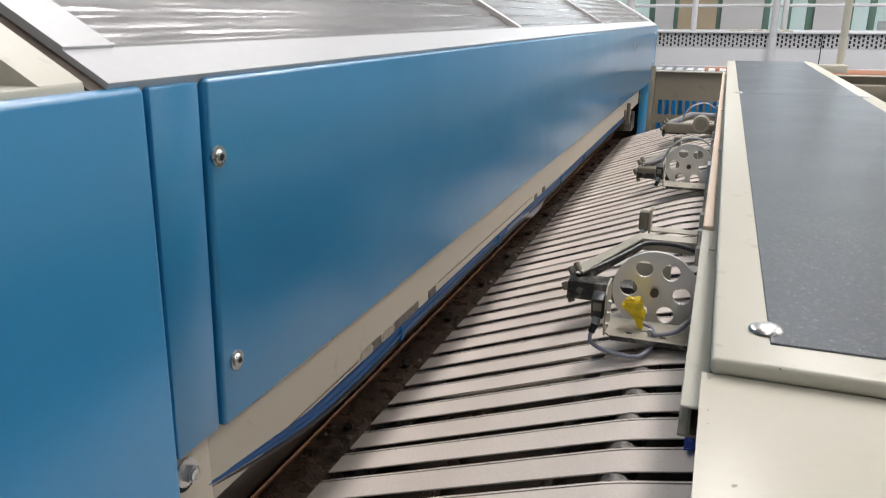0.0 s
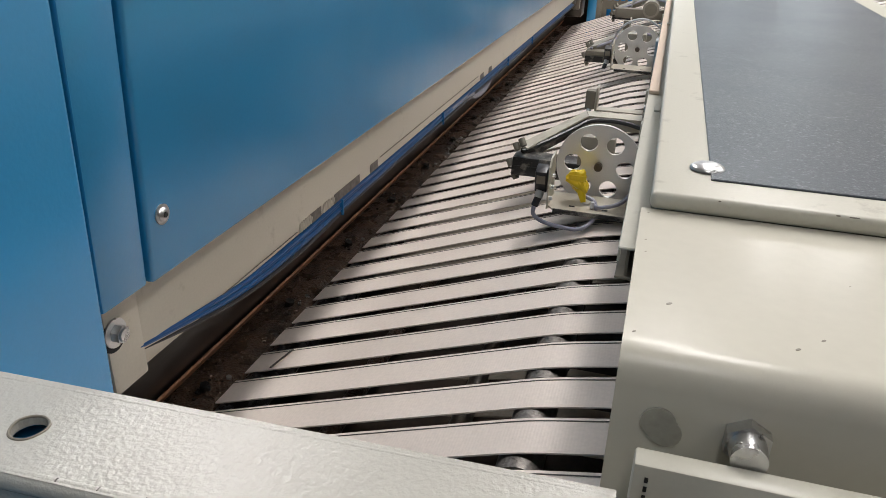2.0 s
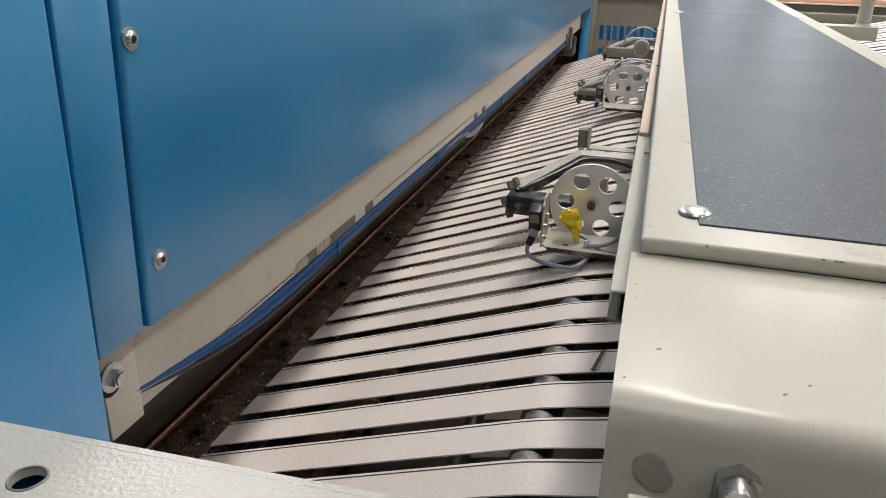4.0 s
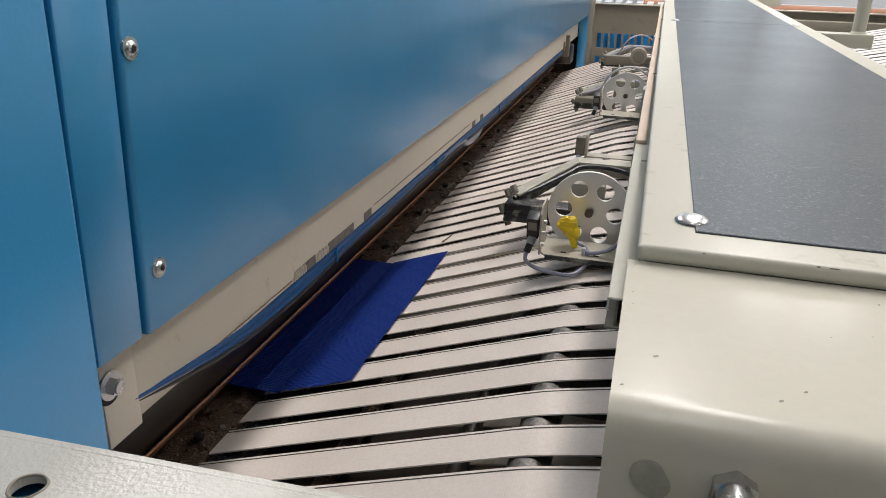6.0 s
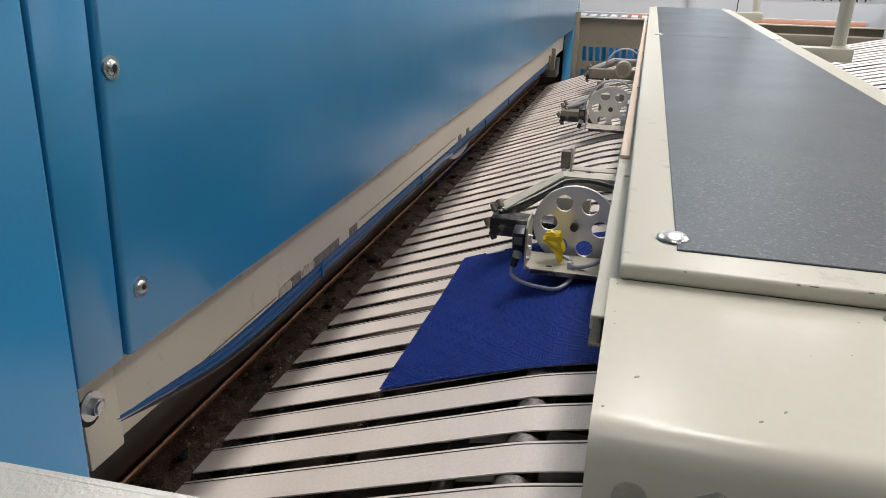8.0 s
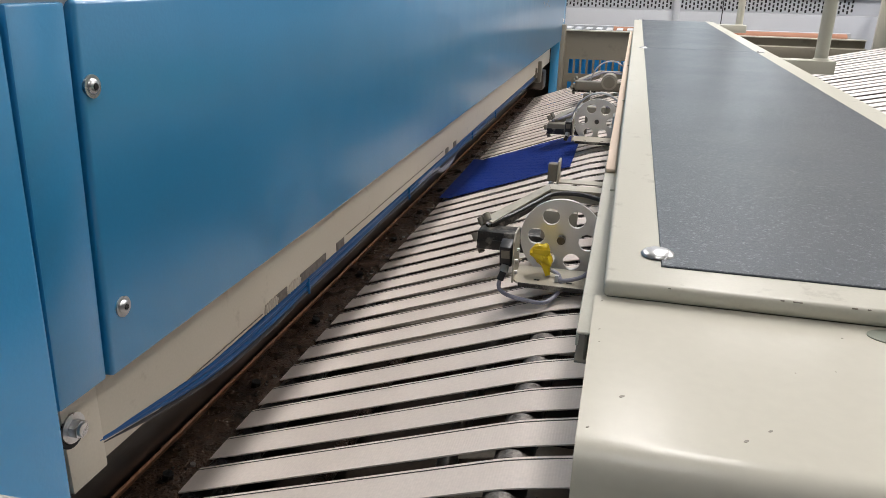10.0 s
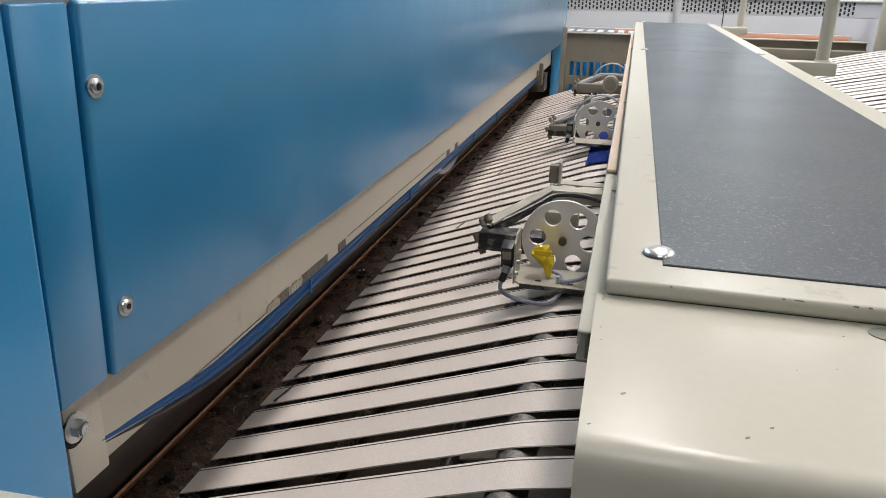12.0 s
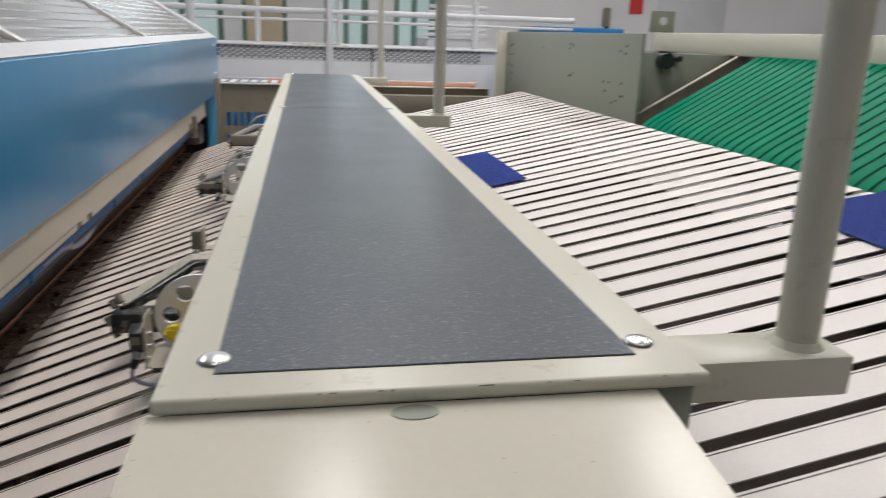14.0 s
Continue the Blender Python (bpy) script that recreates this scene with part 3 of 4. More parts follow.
for i in range(15):
    y = 0.02 + 0.2155 * i
    b = part("bolt", cylm((-0.471, y, 0.896), (-0.468, y, 0.907), 0.0068, seg=6), GREASE, scraper, "grease-caked bolt")
    bm = bmesh.new()
    for k in range(11):
        bmesh.ops.create_icosphere(bm, subdivisions=1, radius=rng.uniform(0.0012, 0.0036),
                                   matrix=Matrix.Translation((-0.468 + rng.uniform(-0.016, 0.012), y + rng.gauss(0, 0.016), 0.899)))
    part("grease_lump", bm, GREASE, b)
    part("stud", cylm((-0.456, y + 0.03, 0.898), (-0.455, y + 0.03, 0.902), 0.0035, seg=8), STEEL, b, "small bright stud")
rng = random.Random(21)
bm = bmesh.new()
verts, faces = [], []
for i in range(3400):
    yy = -0.2 + 3.4 * rng.random() ** 1.8
    r0 = rng.uniform(0.0006, 0.0016) if rng.random() < 0.93 else rng.uniform(0.002, 0.0034)
    c = Vector((rng.uniform(-0.497, -0.446), yy, 0.8985 + rng.uniform(-0.001, 0.0012)))
    n0 = len(verts)
    for d in ((1, 0, 0), (0, 1.4, 0), (-1, 0, 0), (0, -1.4, 0), (0, 0, 1), (0, 0, -1)):
        verts.append(c + Vector(d) * r0 * rng.uniform(0.7, 1.4))
    faces += [(n0 + a, n0 + (a + 1) % 4, n0 + 4) for a in range(4)] + [(n0 + (a + 1) % 4, n0 + a, n0 + 5) for a in range(4)]
me = bpy.data.meshes.new("grit")
me.from_pydata(verts, [], faces)
me.materials.append(RUST)
bm.free()
grit = new("grit", me)
grit.parent = scraper
tagged(grit, "greasy lint and grit", kind="stuff")

# cable bundle under the trim
loom = thing("cable_loom", "bundle of blue and grey cables tied along the scraper", "cables")
rng = random.Random(3)
for k in range(5):
    pts = []
    for i in range(21):
        y = 0.047 + 0.15 * i
        up = max(0.0, 0.26 - y) * 0.135
        pts.append((-0.3875 + (0.006 if i else 0.0) - 0.002 * (k % 2) - min(0.012, 0.03 * max(0, y - 0.05)) + rng.uniform(-0.0008, 0.0008), y,
                    1.0635 - 0.0042 * k * min(1.0, max(0.0, (y - 0.02) / 0.25)) + 0.0015 * math.sin(y * 5 + k) + up))
    tube("cable", pts, 0.0030, CABLEBLUE if k < 4 else BLACK, loom)
for yy in (0.47, 0.95, 1.55, 1.9):
    part("cable_tie", boxm(-0.399, -0.388, yy, yy + 0.0025, 1.044, 1.067, bevel=0.001), BLUEDARK, loom, "blue cable tie")
tube("branch_cable", [(-0.398, 1.02, 1.058), (-0.398, 1.16, 1.055), (-0.400, 1.24, 1.035), (-0.403, 1.34, 1.03), (-0.408, 1.50, 1.05), (-0.41, 1.9, 1.055), (-0.41, 2.5, 1.06)], 0.008, CABLEGREY, loom, "thick grey cable")
for yy, zz in ((3.0, 1.05), (2.82, 1.06)):
    part("cable_clip", boxm(-0.398, -0.378, yy, yy + 0.012, zz, zz + 0.04, bevel=0.003), TAUPE, loom)

# ---- folder beam with lid ----
beam = thing("folder_beam", "long cream painted beam with grey anti-slip lid", "machine beam")
# Grey-green on the body puts the shade under the lid into its colour.
part("body", boxm(0.004, 0.321, 0.006, 3.02, 1.115, 1.2895, bevel=0.002), OLIVE, beam)
lid = part("lid", boxm(0.0, 0.325, -0.0035, 3.032, 1.2905, 1.300, bevel=0.003, seg=3), CREAM, beam, "cream lid frame with worn edges")
part("grip_sheet", boxm(0.0305, 0.289, 0.026, 1.548, 1.2995, 1.3012, bevel=0.0004, seg=1), MATGREY, lid, "speckled dark grey anti-slip sheet")
part("grip_sheet", boxm(0.0305, 0.289, 1.5505, 3.02, 1.2995, 1.3012, bevel=0.0004, seg=1), MATGREY, lid, "speckled dark grey anti-slip sheet")
for rx, ry in ((0.029, 0.045), (0.299, 0.045), (0.029, 1.549), (0.298, 1.549), (0.298, 3.018), (0.029, 3.018)):
    bm = bmesh.new()
    bmesh.ops.create_uvsphere(bm, u_segments=24, v_segments=12, radius=0.0098)
    bmesh.ops.bisect_plane(bm, geom=bm.verts[:] + bm.edges[:] + bm.faces[:], plane_co=(0, 0, 0), plane_no=(0, 0, 1), clear_inner=True)
    bm.transform(Matrix.Translation((rx, ry, 1.3008)) @ Matrix.Diagonal((1, 1, 0.36, 1)))
    part("rivet", bm, STEEL, lid, "domed steel rivet")
rng = random.Random(31)
for i in range(11):
    xx = rng.uniform(0.03, 0.31)
    part("chip", boxm(xx, xx + rng.uniform(0.0008, 0.006), -0.0030, -0.0022, 1.2988, 1.2994 + rng.uniform(0, 0.0002), bevel=0.0002, seg=1), TAUPE, lid, "chipped paint")
# end cap: sloping top, rounded fold, upright face
cap = thing("beam_end_cap", "cream painted bent sheet cap on the beam's end", "end cap")
prof = [(-0.0015, 1.2902), (-0.070, 1.2886), (-0.130, 1.2870)]
for a in range(84, -1, -7):
    prof.append((-0.1315 - 0.0130 * math.cos(radians(a)), 1.2740 + 0.0130 * math.sin(radians(a))))
prof += [(-0.1445, 1.2), (-0.1455, 1.0)]
bm = extruded(sheet(prof, -0.003), 0.0, 0.295)
bm.transform(Matrix(((0, 1, 0, -0.004), (1, 0, 0, 0), (0, 0, 1, 0), (0, 0, 0, 1))))
for v in bm.verts:
    if v.co.x > 0.2:
        v.co.x += 0.09 * max(v.co.y, -0.13)   # the far side tapers
bmesh.ops.recalc_face_normals(bm, faces=bm.faces)
part("cap_sheet", bm, CREAM_GLOSS, cap)
part("side_web", boxm(-0.001, 0.274, -0.12, -0.002, 1.0, 1.278), CREAM, cap)
CHIPS = [(0.0125, -0.1011, 0.0022), (0.0594, -0.1204, 0.0018), (0.0695, -0.1111, 0.0016), (0.0872, -0.0613, 0.0008), (-0.0006, -0.0082, 0.0011), (0.0003, -0.0418, 0.0011), (0.0009, -0.0551, 0.0009), (-0.0011, -0.1269, 0.0013)]
for xx, yy, w in CHIPS:
    xx, yy, w = max(xx, 0.0), max(yy, -0.127), 0.7 * w
    zz = 1.2902 + 0.0245 * (yy + 0.0015)
    bm = cylm((0, 0, -0.0006), (0, 0, 0.0001), w, seg=9)
    bm.transform(Matrix.Translation((xx, yy, zz)) @ Matrix.Rotation(radians(40), 4, "Z") @ Matrix.Diagonal((1, 0.5, 1, 1)))
    part("paint_chip", bm, TAUPE, cap, "dark paint chip")
rng = random.Random(2)
for i in range(9):
    xx, yy = rng.uniform(0.1, 0.285), rng.uniform(-0.1, -0.004)
    zz = 1.2902 + 0.0245 * (yy + 0.0015)
    part("paint_chip", cylm((xx, yy, zz - 0.0006), (xx, yy, zz + 0.0001), rng.uniform(0.0003, 0.0007), seg=8), TAUPE, cap, "dark paint chip")
bm = cylm((0, 0, -0.0005), (0, 0, 0.0004), 0.0135, seg=28)
bm.transform(Matrix.Translation((0.142, -0.0125, 1.2900)) @ Matrix.Diagonal((1, 0.62, 1, 1)))
part("bare_spot", bm, OLIVE, cap, "greyish oval bare spot")
bm = bmesh.new()
for k in range(5):
    cx, cz = 0.0145 + 0.002 * math.cos(k * 2.1), 1.2590 + 0.003 * math.sin(k * 1.7)
    cyl(bm, (cx, -0.1435, cz), (cx, -0.1450 - 0.0001 * k, cz), 0.0046 + 0.0005 * k, seg=18)
part("bare_spot", bm, WORNCREAM, cap, "greyish bare spot")
nut = part("hex_nut", cylm((0.0445, -0.1443, 1.2610), (0.0445, -0.1500, 1.2610), 0.0088, seg=6), STEEL, cap, "zinc hex nut")
part("bolt_end", cylm((0.0445, -0.1500, 1.2610), (0.0445, -0.1584, 1.2610), 0.0068, 0.0064, seg=24), STEEL, nut)
br = thing("hinge_bracket", "cream steel bracket bolted on the beam's end cap", "bracket")
part("bracket_plate", boxm(0.0062, 0.13, -0.1690, -0.1590, 1.15, 1.2590, bevel=0.0012), CREAM, br)
part("bracket_lug", boxm(0.0080, 0.12, -0.1588, -0.1462, 1.15, 1.22, bevel=0.002), CREAM, br)
latch = part("latch_block", boxm(0.034, 0.078, -0.185, -0.1695, 1.17, 1.246, bevel=0.003), DARKSTEEL, br)
tube("latch_wire", [(0.032, -0.172, 1.19), (0.032, -0.174, 1.241), (0.036, -0.175, 1.252), (0.046, -0.176, 1.253), (0.062, -0.175, 1.252)], 0.0022, STEEL, latch, "bright wire bail")
for k in range(5):
    part("black_mark", boxm(0.0105, 0.0118, -0.1696, -0.1688, 1.2520 - 0.004 * k, 1.2540 - 0.004 * k), HOLE, br)
# side rail of the beam, over the belts
rail = thing("side_rail", "cream angle rail with pale strip along the beam", "rail")
part("top_flange", boxm(-0.0135, 0.0025, 0.030, 3.0, 1.2497, 1.2515, bevel=0.0006, seg=1), CREAM, rail)
part("lip", boxm(-0.0135, -0.0119, 0.030, 3.0, 1.2420, 1.2496, bevel=0.0004, seg=1), CREAM, rail)
# Web and foot flange: taupe stands for cream in the flange's shadow.
part("web", boxm(-0.0082, -0.0066, 0.034, 3.0, 1.2312, 1.2494), TAUPE, rail)
part("foot_flange", boxm(-0.0135, 0.0030, 0.032, 3.0, 1.2292, 1.2310, bevel=0.0004, seg=1), TAUPE, rail)
part("pale_strip", boxm(-0.0130, -0.0022, 0.44, 3.0, 1.2518, 1.2560, bevel=0.0008, seg=1), WOOD, rail, "pale wooden strip")
for yy in (0.345, 0.95, 1.55, 2.15, 2.75):
    part("strip_clip", boxm(-0.0050, 0.0010, yy, yy + 0.012, 1.2562, 1.2582, bevel=0.0005, seg=1), CREAM, rail)
# posts on arms
for py, tall in ((0.042, 0.75), (1.471, 0.75), (2.95, 0.75)):
    a = thing("guard_post", "cream tubular guard post on a steel arm", "post", "guard posts on the beam")
    part("arm", boxm(0.322, 0.442, py - 0.024, py + 0.024, 1.2665, 1.2955, bevel=0.0025), CREAM, a)
    part("tube", cylm((0.414, py, 1.2955), (0.414, py + 0.012, 1.2955 + tall), 0.0140, seg=28), CREAM, a)
    part("weld", cylm((0.414, py, 1.2945), (0.414, py, 1.3005), 0.0185, 0.0145, seg=24), CREAM, a)
top = thing("guard_rail", "cream tubular rail joining the guard posts", "guard rail")
part("rail_tube", cylm((0.414, -0.3, 2.045), (0.414, 3.2, 2.045), 0.014, seg=20), CREAM, top)

# ---- front cross bar ----
bar = thing("cross_bar", "glossy cream orange-peel painted cross bar with drilled hole", "cross bar")
bar.matrix_basis = Matrix.Translation((-0.2145, -0.2105, 0)) @ Matrix.Rotation(radians(2.4), 4, "Z") @ Matrix.Translation((0.2145, 0.2105, 0))
bm = bmesh.new()
X0, X1, Y0, Y1, ZT = -0.60, 0.003, -0.233, -0.183, 1.250


def out_pt(a):
    dx, dy = math.cos(a), math.sin(a)
    k = min((X1b - -0.2145) / dx if dx > 1e-6 else 9, (X0b - -0.2145) / dx if dx < -1e-6 else 9,
            (Y1 - -0.2105) / dy if dy > 1e-6 else 9, (Y0 - -0.2105) / dy if dy < -1e-6 else 9)
    return (-0.2145 + k * dx, -0.2105 + k * dy)


X0b, X1b = X0, X1
corners = [math.atan2(y + 0.2105, x + 0.2145) % math.tau for x in (X0, X1) for y in (Y0, Y1)]
angs = sorted([k * math.tau / 24 for k in range(24)] + corners)
n = len(angs)
inner_t = [bm.verts.new((-0.2145 + 0.0068 * math.cos(a), -0.2105 + 0.0068 * math.sin(a), ZT)) for a in angs]
inner_b = [bm.verts.new((v.co.x, v.co.y, ZT - 0.004)) for v in inner_t]
outer = [bm.verts.new((*out_pt(a), ZT)) for a in angs]
for i in range(n):
    j = (i + 1) % n
    bm.faces.new((inner_t[i], outer[i], outer[j], inner_t[j]))
    bm.faces.new((inner_b[i], inner_t[i], inner_t[j], inner_b[j]))
bmesh.ops.recalc_face_normals(bm, faces=bm.faces)
for f in bm.faces:
    if f.normal.z < -0.5:
        f.normal_flip()
part("drilled_plate", bm, CREAM_ROUGH, bar, smooth=False)
part("bar_front", boxm(X0, X1, Y1 - 0.004, Y1 - 0.0002, ZT - 0.05, ZT - 0.001), CREAM_ROUGH, bar)
part("bar_back", boxm(X0, X1, Y0, Y0 + 0.004, ZT - 0.05, ZT - 0.001), CREAM_ROUGH, bar)
part("bar_floor", boxm(X0, X1 - 0.005, Y0 + 0.0045, Y1 - 0.0045, ZT - 0.016, ZT - 0.012), BLUE, bar, "blue plate inside the bar")
part("bar_end", boxm(X1 - 0.004, X1, Y0 + 0.0045, Y1 - 0.0045, ZT - 0.0455, ZT - 0.001), CREAM_ROUGH, bar)
tube("burr", [(-0.2145 + 0.0070 * math.cos(a) * (1 + 0.05 * math.sin(3 * a)), -0.2105 + 0.0070 * math.sin(a), ZT) for a in [k * math.tau / 16 for k in range(17)]], 0.0006, TAUPE, bar, "rough burr round the drilled hole")
rng = random.Random(41)
for i in range(12):
    xx = rng.uniform(-0.42, -0.10)
    part("paint_chip", boxm(xx, xx + rng.uniform(0.0005, 0.0014), Y0 + 0.001, Y0 + rng.uniform(0.002, 0.003), ZT - 0.001, ZT + 0.0002), DARKSTEEL, bar)
part("bar_edge", cylm((X0, Y0 + 0.002, ZT - 0.0042), (X1, Y0 + 0.002, ZT - 0.0042), 0.0044, seg=16), CREAM_ROUGH, bar)
part("bar_edge", cylm((X0, Y1 - 0.003, ZT - 0.003), (X1, Y1 - 0.003, ZT - 0.003), 0.0032, seg=12), CREAM_ROUGH, bar)

# ---- measuring wheel units ----
HOLES = 6


def disc_with_holes(r, t, holes, hr, hd, centre):
    """A round plate facing along y, with round holes, built from sectors."""
    bm = bmesh.new()
    n = 96
    rad = [centre, hd - hr - 0.0015, hd - hr * 0.8, hd - hr * 0.45, hd, hd + hr * 0.45, hd + hr * 0.8, hd + hr + 0.0015, r - 0.002, r]
    grid = []
    for k, rr in enumerate(rad):
        grid.append([])
        for i in range(n):
            a = i * math.tau / n
            grid[-1].append(bm.verts.new((rr * math.cos(a), 0, rr * math.sin(a))))
    for k in range(len(rad) - 1):
        for i in range(n):
            j = (i + 1) % n
            bm.faces.new((grid[k][i], grid[k + 1][i], grid[k + 1][j], grid[k][j]))
    kill = []
    for f in bm.faces:
        c = f.calc_center_median()
        a = math.atan2(c.z, c.x) % (math.tau / holes) - math.tau / holes / 2
        d = math.hypot(c.x, c.z)
        if math.hypot(d * math.cos(a) - hd, d * math.sin(a)) < hr * 0.93:
            kill.append(f)
    bmesh.ops.delete(bm, geom=kill, context="FACES")
    for v in bm.verts:
        if v.is_boundary:
            d = math.hypot(v.co.x, v.co.z)
            if abs(d - r) < 1e-5 or abs(d - centre) < 1e-5:
                continue
            ang = math.atan2(v.co.z, v.co.x)
            k = math.floor(ang / (math.tau / holes))
            ca = (k + 0.5) * math.tau / holes
            c = Vector((hd * math.cos(ca), 0, hd * math.sin(ca)))
            dv = v.co - c
            if dv.length > 1e-6:
                v.co = c + dv.normalized() * hr
    bmesh.ops.solidify(bm, geom=bm.faces[:], thickness=t)
    bmesh.ops.recalc_face_normals(bm, faces=bm.faces)
    return bm


def arm_plate(pts, z0, z1):
    """A flat plate with the outline pts in x, y."""
    bm = bmesh.new()
    a = [bm.verts.new((x, y, z0)) for x, y in pts]
    b = [bm.verts.new((x, y, z1)) for x, y in pts]
    n = len(pts)
    bm.faces.new(a)
    bm.faces.new(b)
    for i in range(n):
        bm.faces.new((a[i], a[(i + 1) % n], b[(i + 1) % n], b[i]))
    bmesh.ops.recalc_face_normals(bm, faces=bm.faces)
    return bm


DULLARM = mat("dull_grey_brown_paint", (0.30, 0.275, 0.225), 0.42, vary=0.08, scale=8, fine=300, bump=0.1, dirt=(0.10, 0.08, 0.06), dirt_amount=0.2, dirt_scale=30)


def wheel_unit(y, kind):
    """A sprung arm on the beam; kind 0: near one with wheel, sensor and tape, 1: wheel, 2: motor."""
    u = thing("wheel_unit" if kind < 2 else "motor_unit",
              ("measuring wheel unit with drilled aluminium disc, sensor and yellow tape", "measuring wheel unit with drilled aluminium disc", "motor arm unit with round grey-brown motor")[kind],
              "wheel unit", m=pose(0, y, 0))
    HZ = 1.094
    ARM = GRIMYCREAM if kind == 0 else DULLARM
    if kind < 2:
        w = part("wheel", disc_with_holes(0.0605, 0.006, HOLES, 0.0126, 0.0375, 0.0055), ALU, u, "drilled aluminium disc", m=pose(-0.070, 0.0, HZ, 0, 33, 0))
        part("hub", cylm((0, 0.012, 0), (0, -0.0075, 0), 0.006, seg=18), DARKSTEEL, w)
        part("axle", cylm((-0.070, 0.01, HZ), (-0.070, 0.075, HZ), 0.007, seg=16), STEEL, u)
    else:
        mo = part("motor", cylm((-0.070, 0.02, 1.086), (-0.070, 0.09, 1.086), 0.030, seg=36), DULLARM, u, "round grey-brown motor")
        part("motor_face", cylm((-0.070, 0.018, 1.086), (-0.070, 0.0215, 1.086), 0.022, seg=32), TAUPE, mo)
        part("motor_bracket", boxm(-0.20, -0.02, 0.04, 0.085, 1.048, 1.082, bevel=0.003), TAUPE, u)
    # arm: flat cream plate running out, then a slanted web down to the sensor head
    part("arm_plate", arm_plate([(-0.006, 0.250), (-0.006, 0.285), (-0.120, 0.285), (-0.112, 0.250)], 1.098, 1.101), ARM, u)
    bm = arm_plate([(-0.1205, 0.285), (-0.2100, 0.125), (-0.192, 0.108), (-0.1125, 0.250)], 1.098, 1.101)
    for v in bm.verts:
        if v.co.y < 0.2:
            v.co.z -= 0.026
    part("arm_web", bm, ARM, u)
    bm = arm_plate([(-0.1125, 0.250), (-0.192, 0.108), (-0.1935, 0.109), (-0.114, 0.251)], 1.080, 1.098)
    for v in bm.verts:
        if v.co.y < 0.2:
            v.co.z -= 0.026
    part("web_flange", bm, PEEL if kind == 0 else TAUPE, u, "dark web with peeling paint")
    part("arm_flange", arm_plate([(-0.118, 0.283), (-0.118, 0.286), (-0.006, 0.286), (-0.006, 0.283)], 1.070, 1.098), CREAM, u)
    part("head_block", boxm(-0.212, -0.10, 0.085, 0.125, 1.040, 1.066, bevel=0.003), PEEL if kind == 0 else TAUPE, u, "dark sensor head with peeling paint")
    part("head_cap", boxm(-0.212, -0.12, 0.083, 0.086, 1.036, 1.052, bevel=0.001), PEEL, u)
    for k, (dx, dz) in enumerate(((-0.214, 1.05), (-0.205, 1.078), (-0.196, 1.086), (-0.205, 1.030))):
        part("knob", cylm((dx, 0.095, dz - 0.004), (dx - 0.006, 0.10, dz + 0.006), 0.0055, seg=12), TAUPE, u)
    tube("hose", [(-0.20, 0.108, 1.068), (-0.165, 0.15, 1.078), (-0.13, 0.20, 1.089), (-0.105, 0.232, 1.097), (-0.06, 0.236, 1.099), (-0.02, 0.222, 1.095), (-0.004, 0.215, 1.09)],
         0.0042, BLACK if kind == 0 else CABLEGREY, u, "ribbed hose")
    if kind < 2:
        # foot plate with upright, sensor and cable
        f = part("foot_plate", arm_plate([(-0.128, -0.078), (-0.120, -0.0875), (-0.006, -0.0875), (-0.006, -0.020), (-0.128, -0.020)], 1.0530, 1.0555), GRIMYCREAM, u)
        part("front_flange", boxm(-0.119, -0.006, -0.0895, -0.0878, 1.0490, 1.0557, bevel=0.0006, seg=1), PEEL, f)
        for sx in (-0.095, -0.050):
            part("slot", boxm(sx - 0.004, sx + 0.004, -0.074, -0.070, 1.0550, 1.0559), HOLE, f)
        bm = arm_plate([(-0.086, 1.053), (-0.086, 1.112), (-0.074, 1.122), (-0.040, 1.122), (-0.030, 1.053)], -0.129, -0.1265)
        bm.transform(Matrix(((0, 0, 1, 0), (1, 0, 0, 0), (0, 1, 0, 0), (0, 0, 0, 1))))
        bmesh.ops.recalc_face_normals(bm, faces=bm.faces)
        part("upright", bm, GRIMYCREAM, u)
        for k in range(3):
            part("screw", cylm((-0.1265, -0.078 + 0.010 * k, 1.066 + 0.013 * k), (-0.1225, -0.078 + 0.010 * k, 1.066 + 0.013 * k), 0.003, seg=8), STEEL, u)
        sn = part("sensor", boxm(-0.0085, 0.0085, -0.012, 0.012, -0.0165, 0.0165, bevel=0.002), BLACK, u, "black photo sensor", m=pose(-0.1400, -0.066, 1.0895, 14, 0, 0))
        part("sensor_label", boxm(-0.006, 0.006, -0.0125, -0.0118, -0.002, 0.011), TAUPE, sn)
        part("plug", cylm((-0.140, -0.072, 1.0735), (-0.142, -0.075, 1.064), 0.0062, seg=14), STEEL, u, "steel plug nut")
        part("plug_sleeve", cylm((-0.142, -0.075, 1.064), (-0.146, -0.078, 1.052), 0.0050, seg=12), BLACK, u)
        part("back_bracket", boxm(-0.104, -0.052, 0.026, 0.058, 1.083, 1.128, bevel=0.002), DULLARM, u)
    if kind == 0:
        bm = bmesh.new()
        bmesh.ops.create_icosphere(bm, subdivisions=4, radius=0.0145)
        for v in bm.verts:
            p = v.co.copy()
            top = max(0.0, p.z / 0.0145)
            v.co *= 1 + 0.45 * noise.noise(p * 95) + 0.22 * abs(noise.noise(p * 260 + Vector((3, 1, 7))))
            v.co.x *= 0.8 + 0.55 * top
            v.co.y *= 0.8
            v.co.z *= 1.15
        bm.transform(Matrix.Translation((-0.090, -0.050, 1.085)) @ Matrix.Rotation(radians(-22), 4, "Y"))
        part("yellow_tape", bm, YELLOW, u, "yellow tape wrapped round a plug")
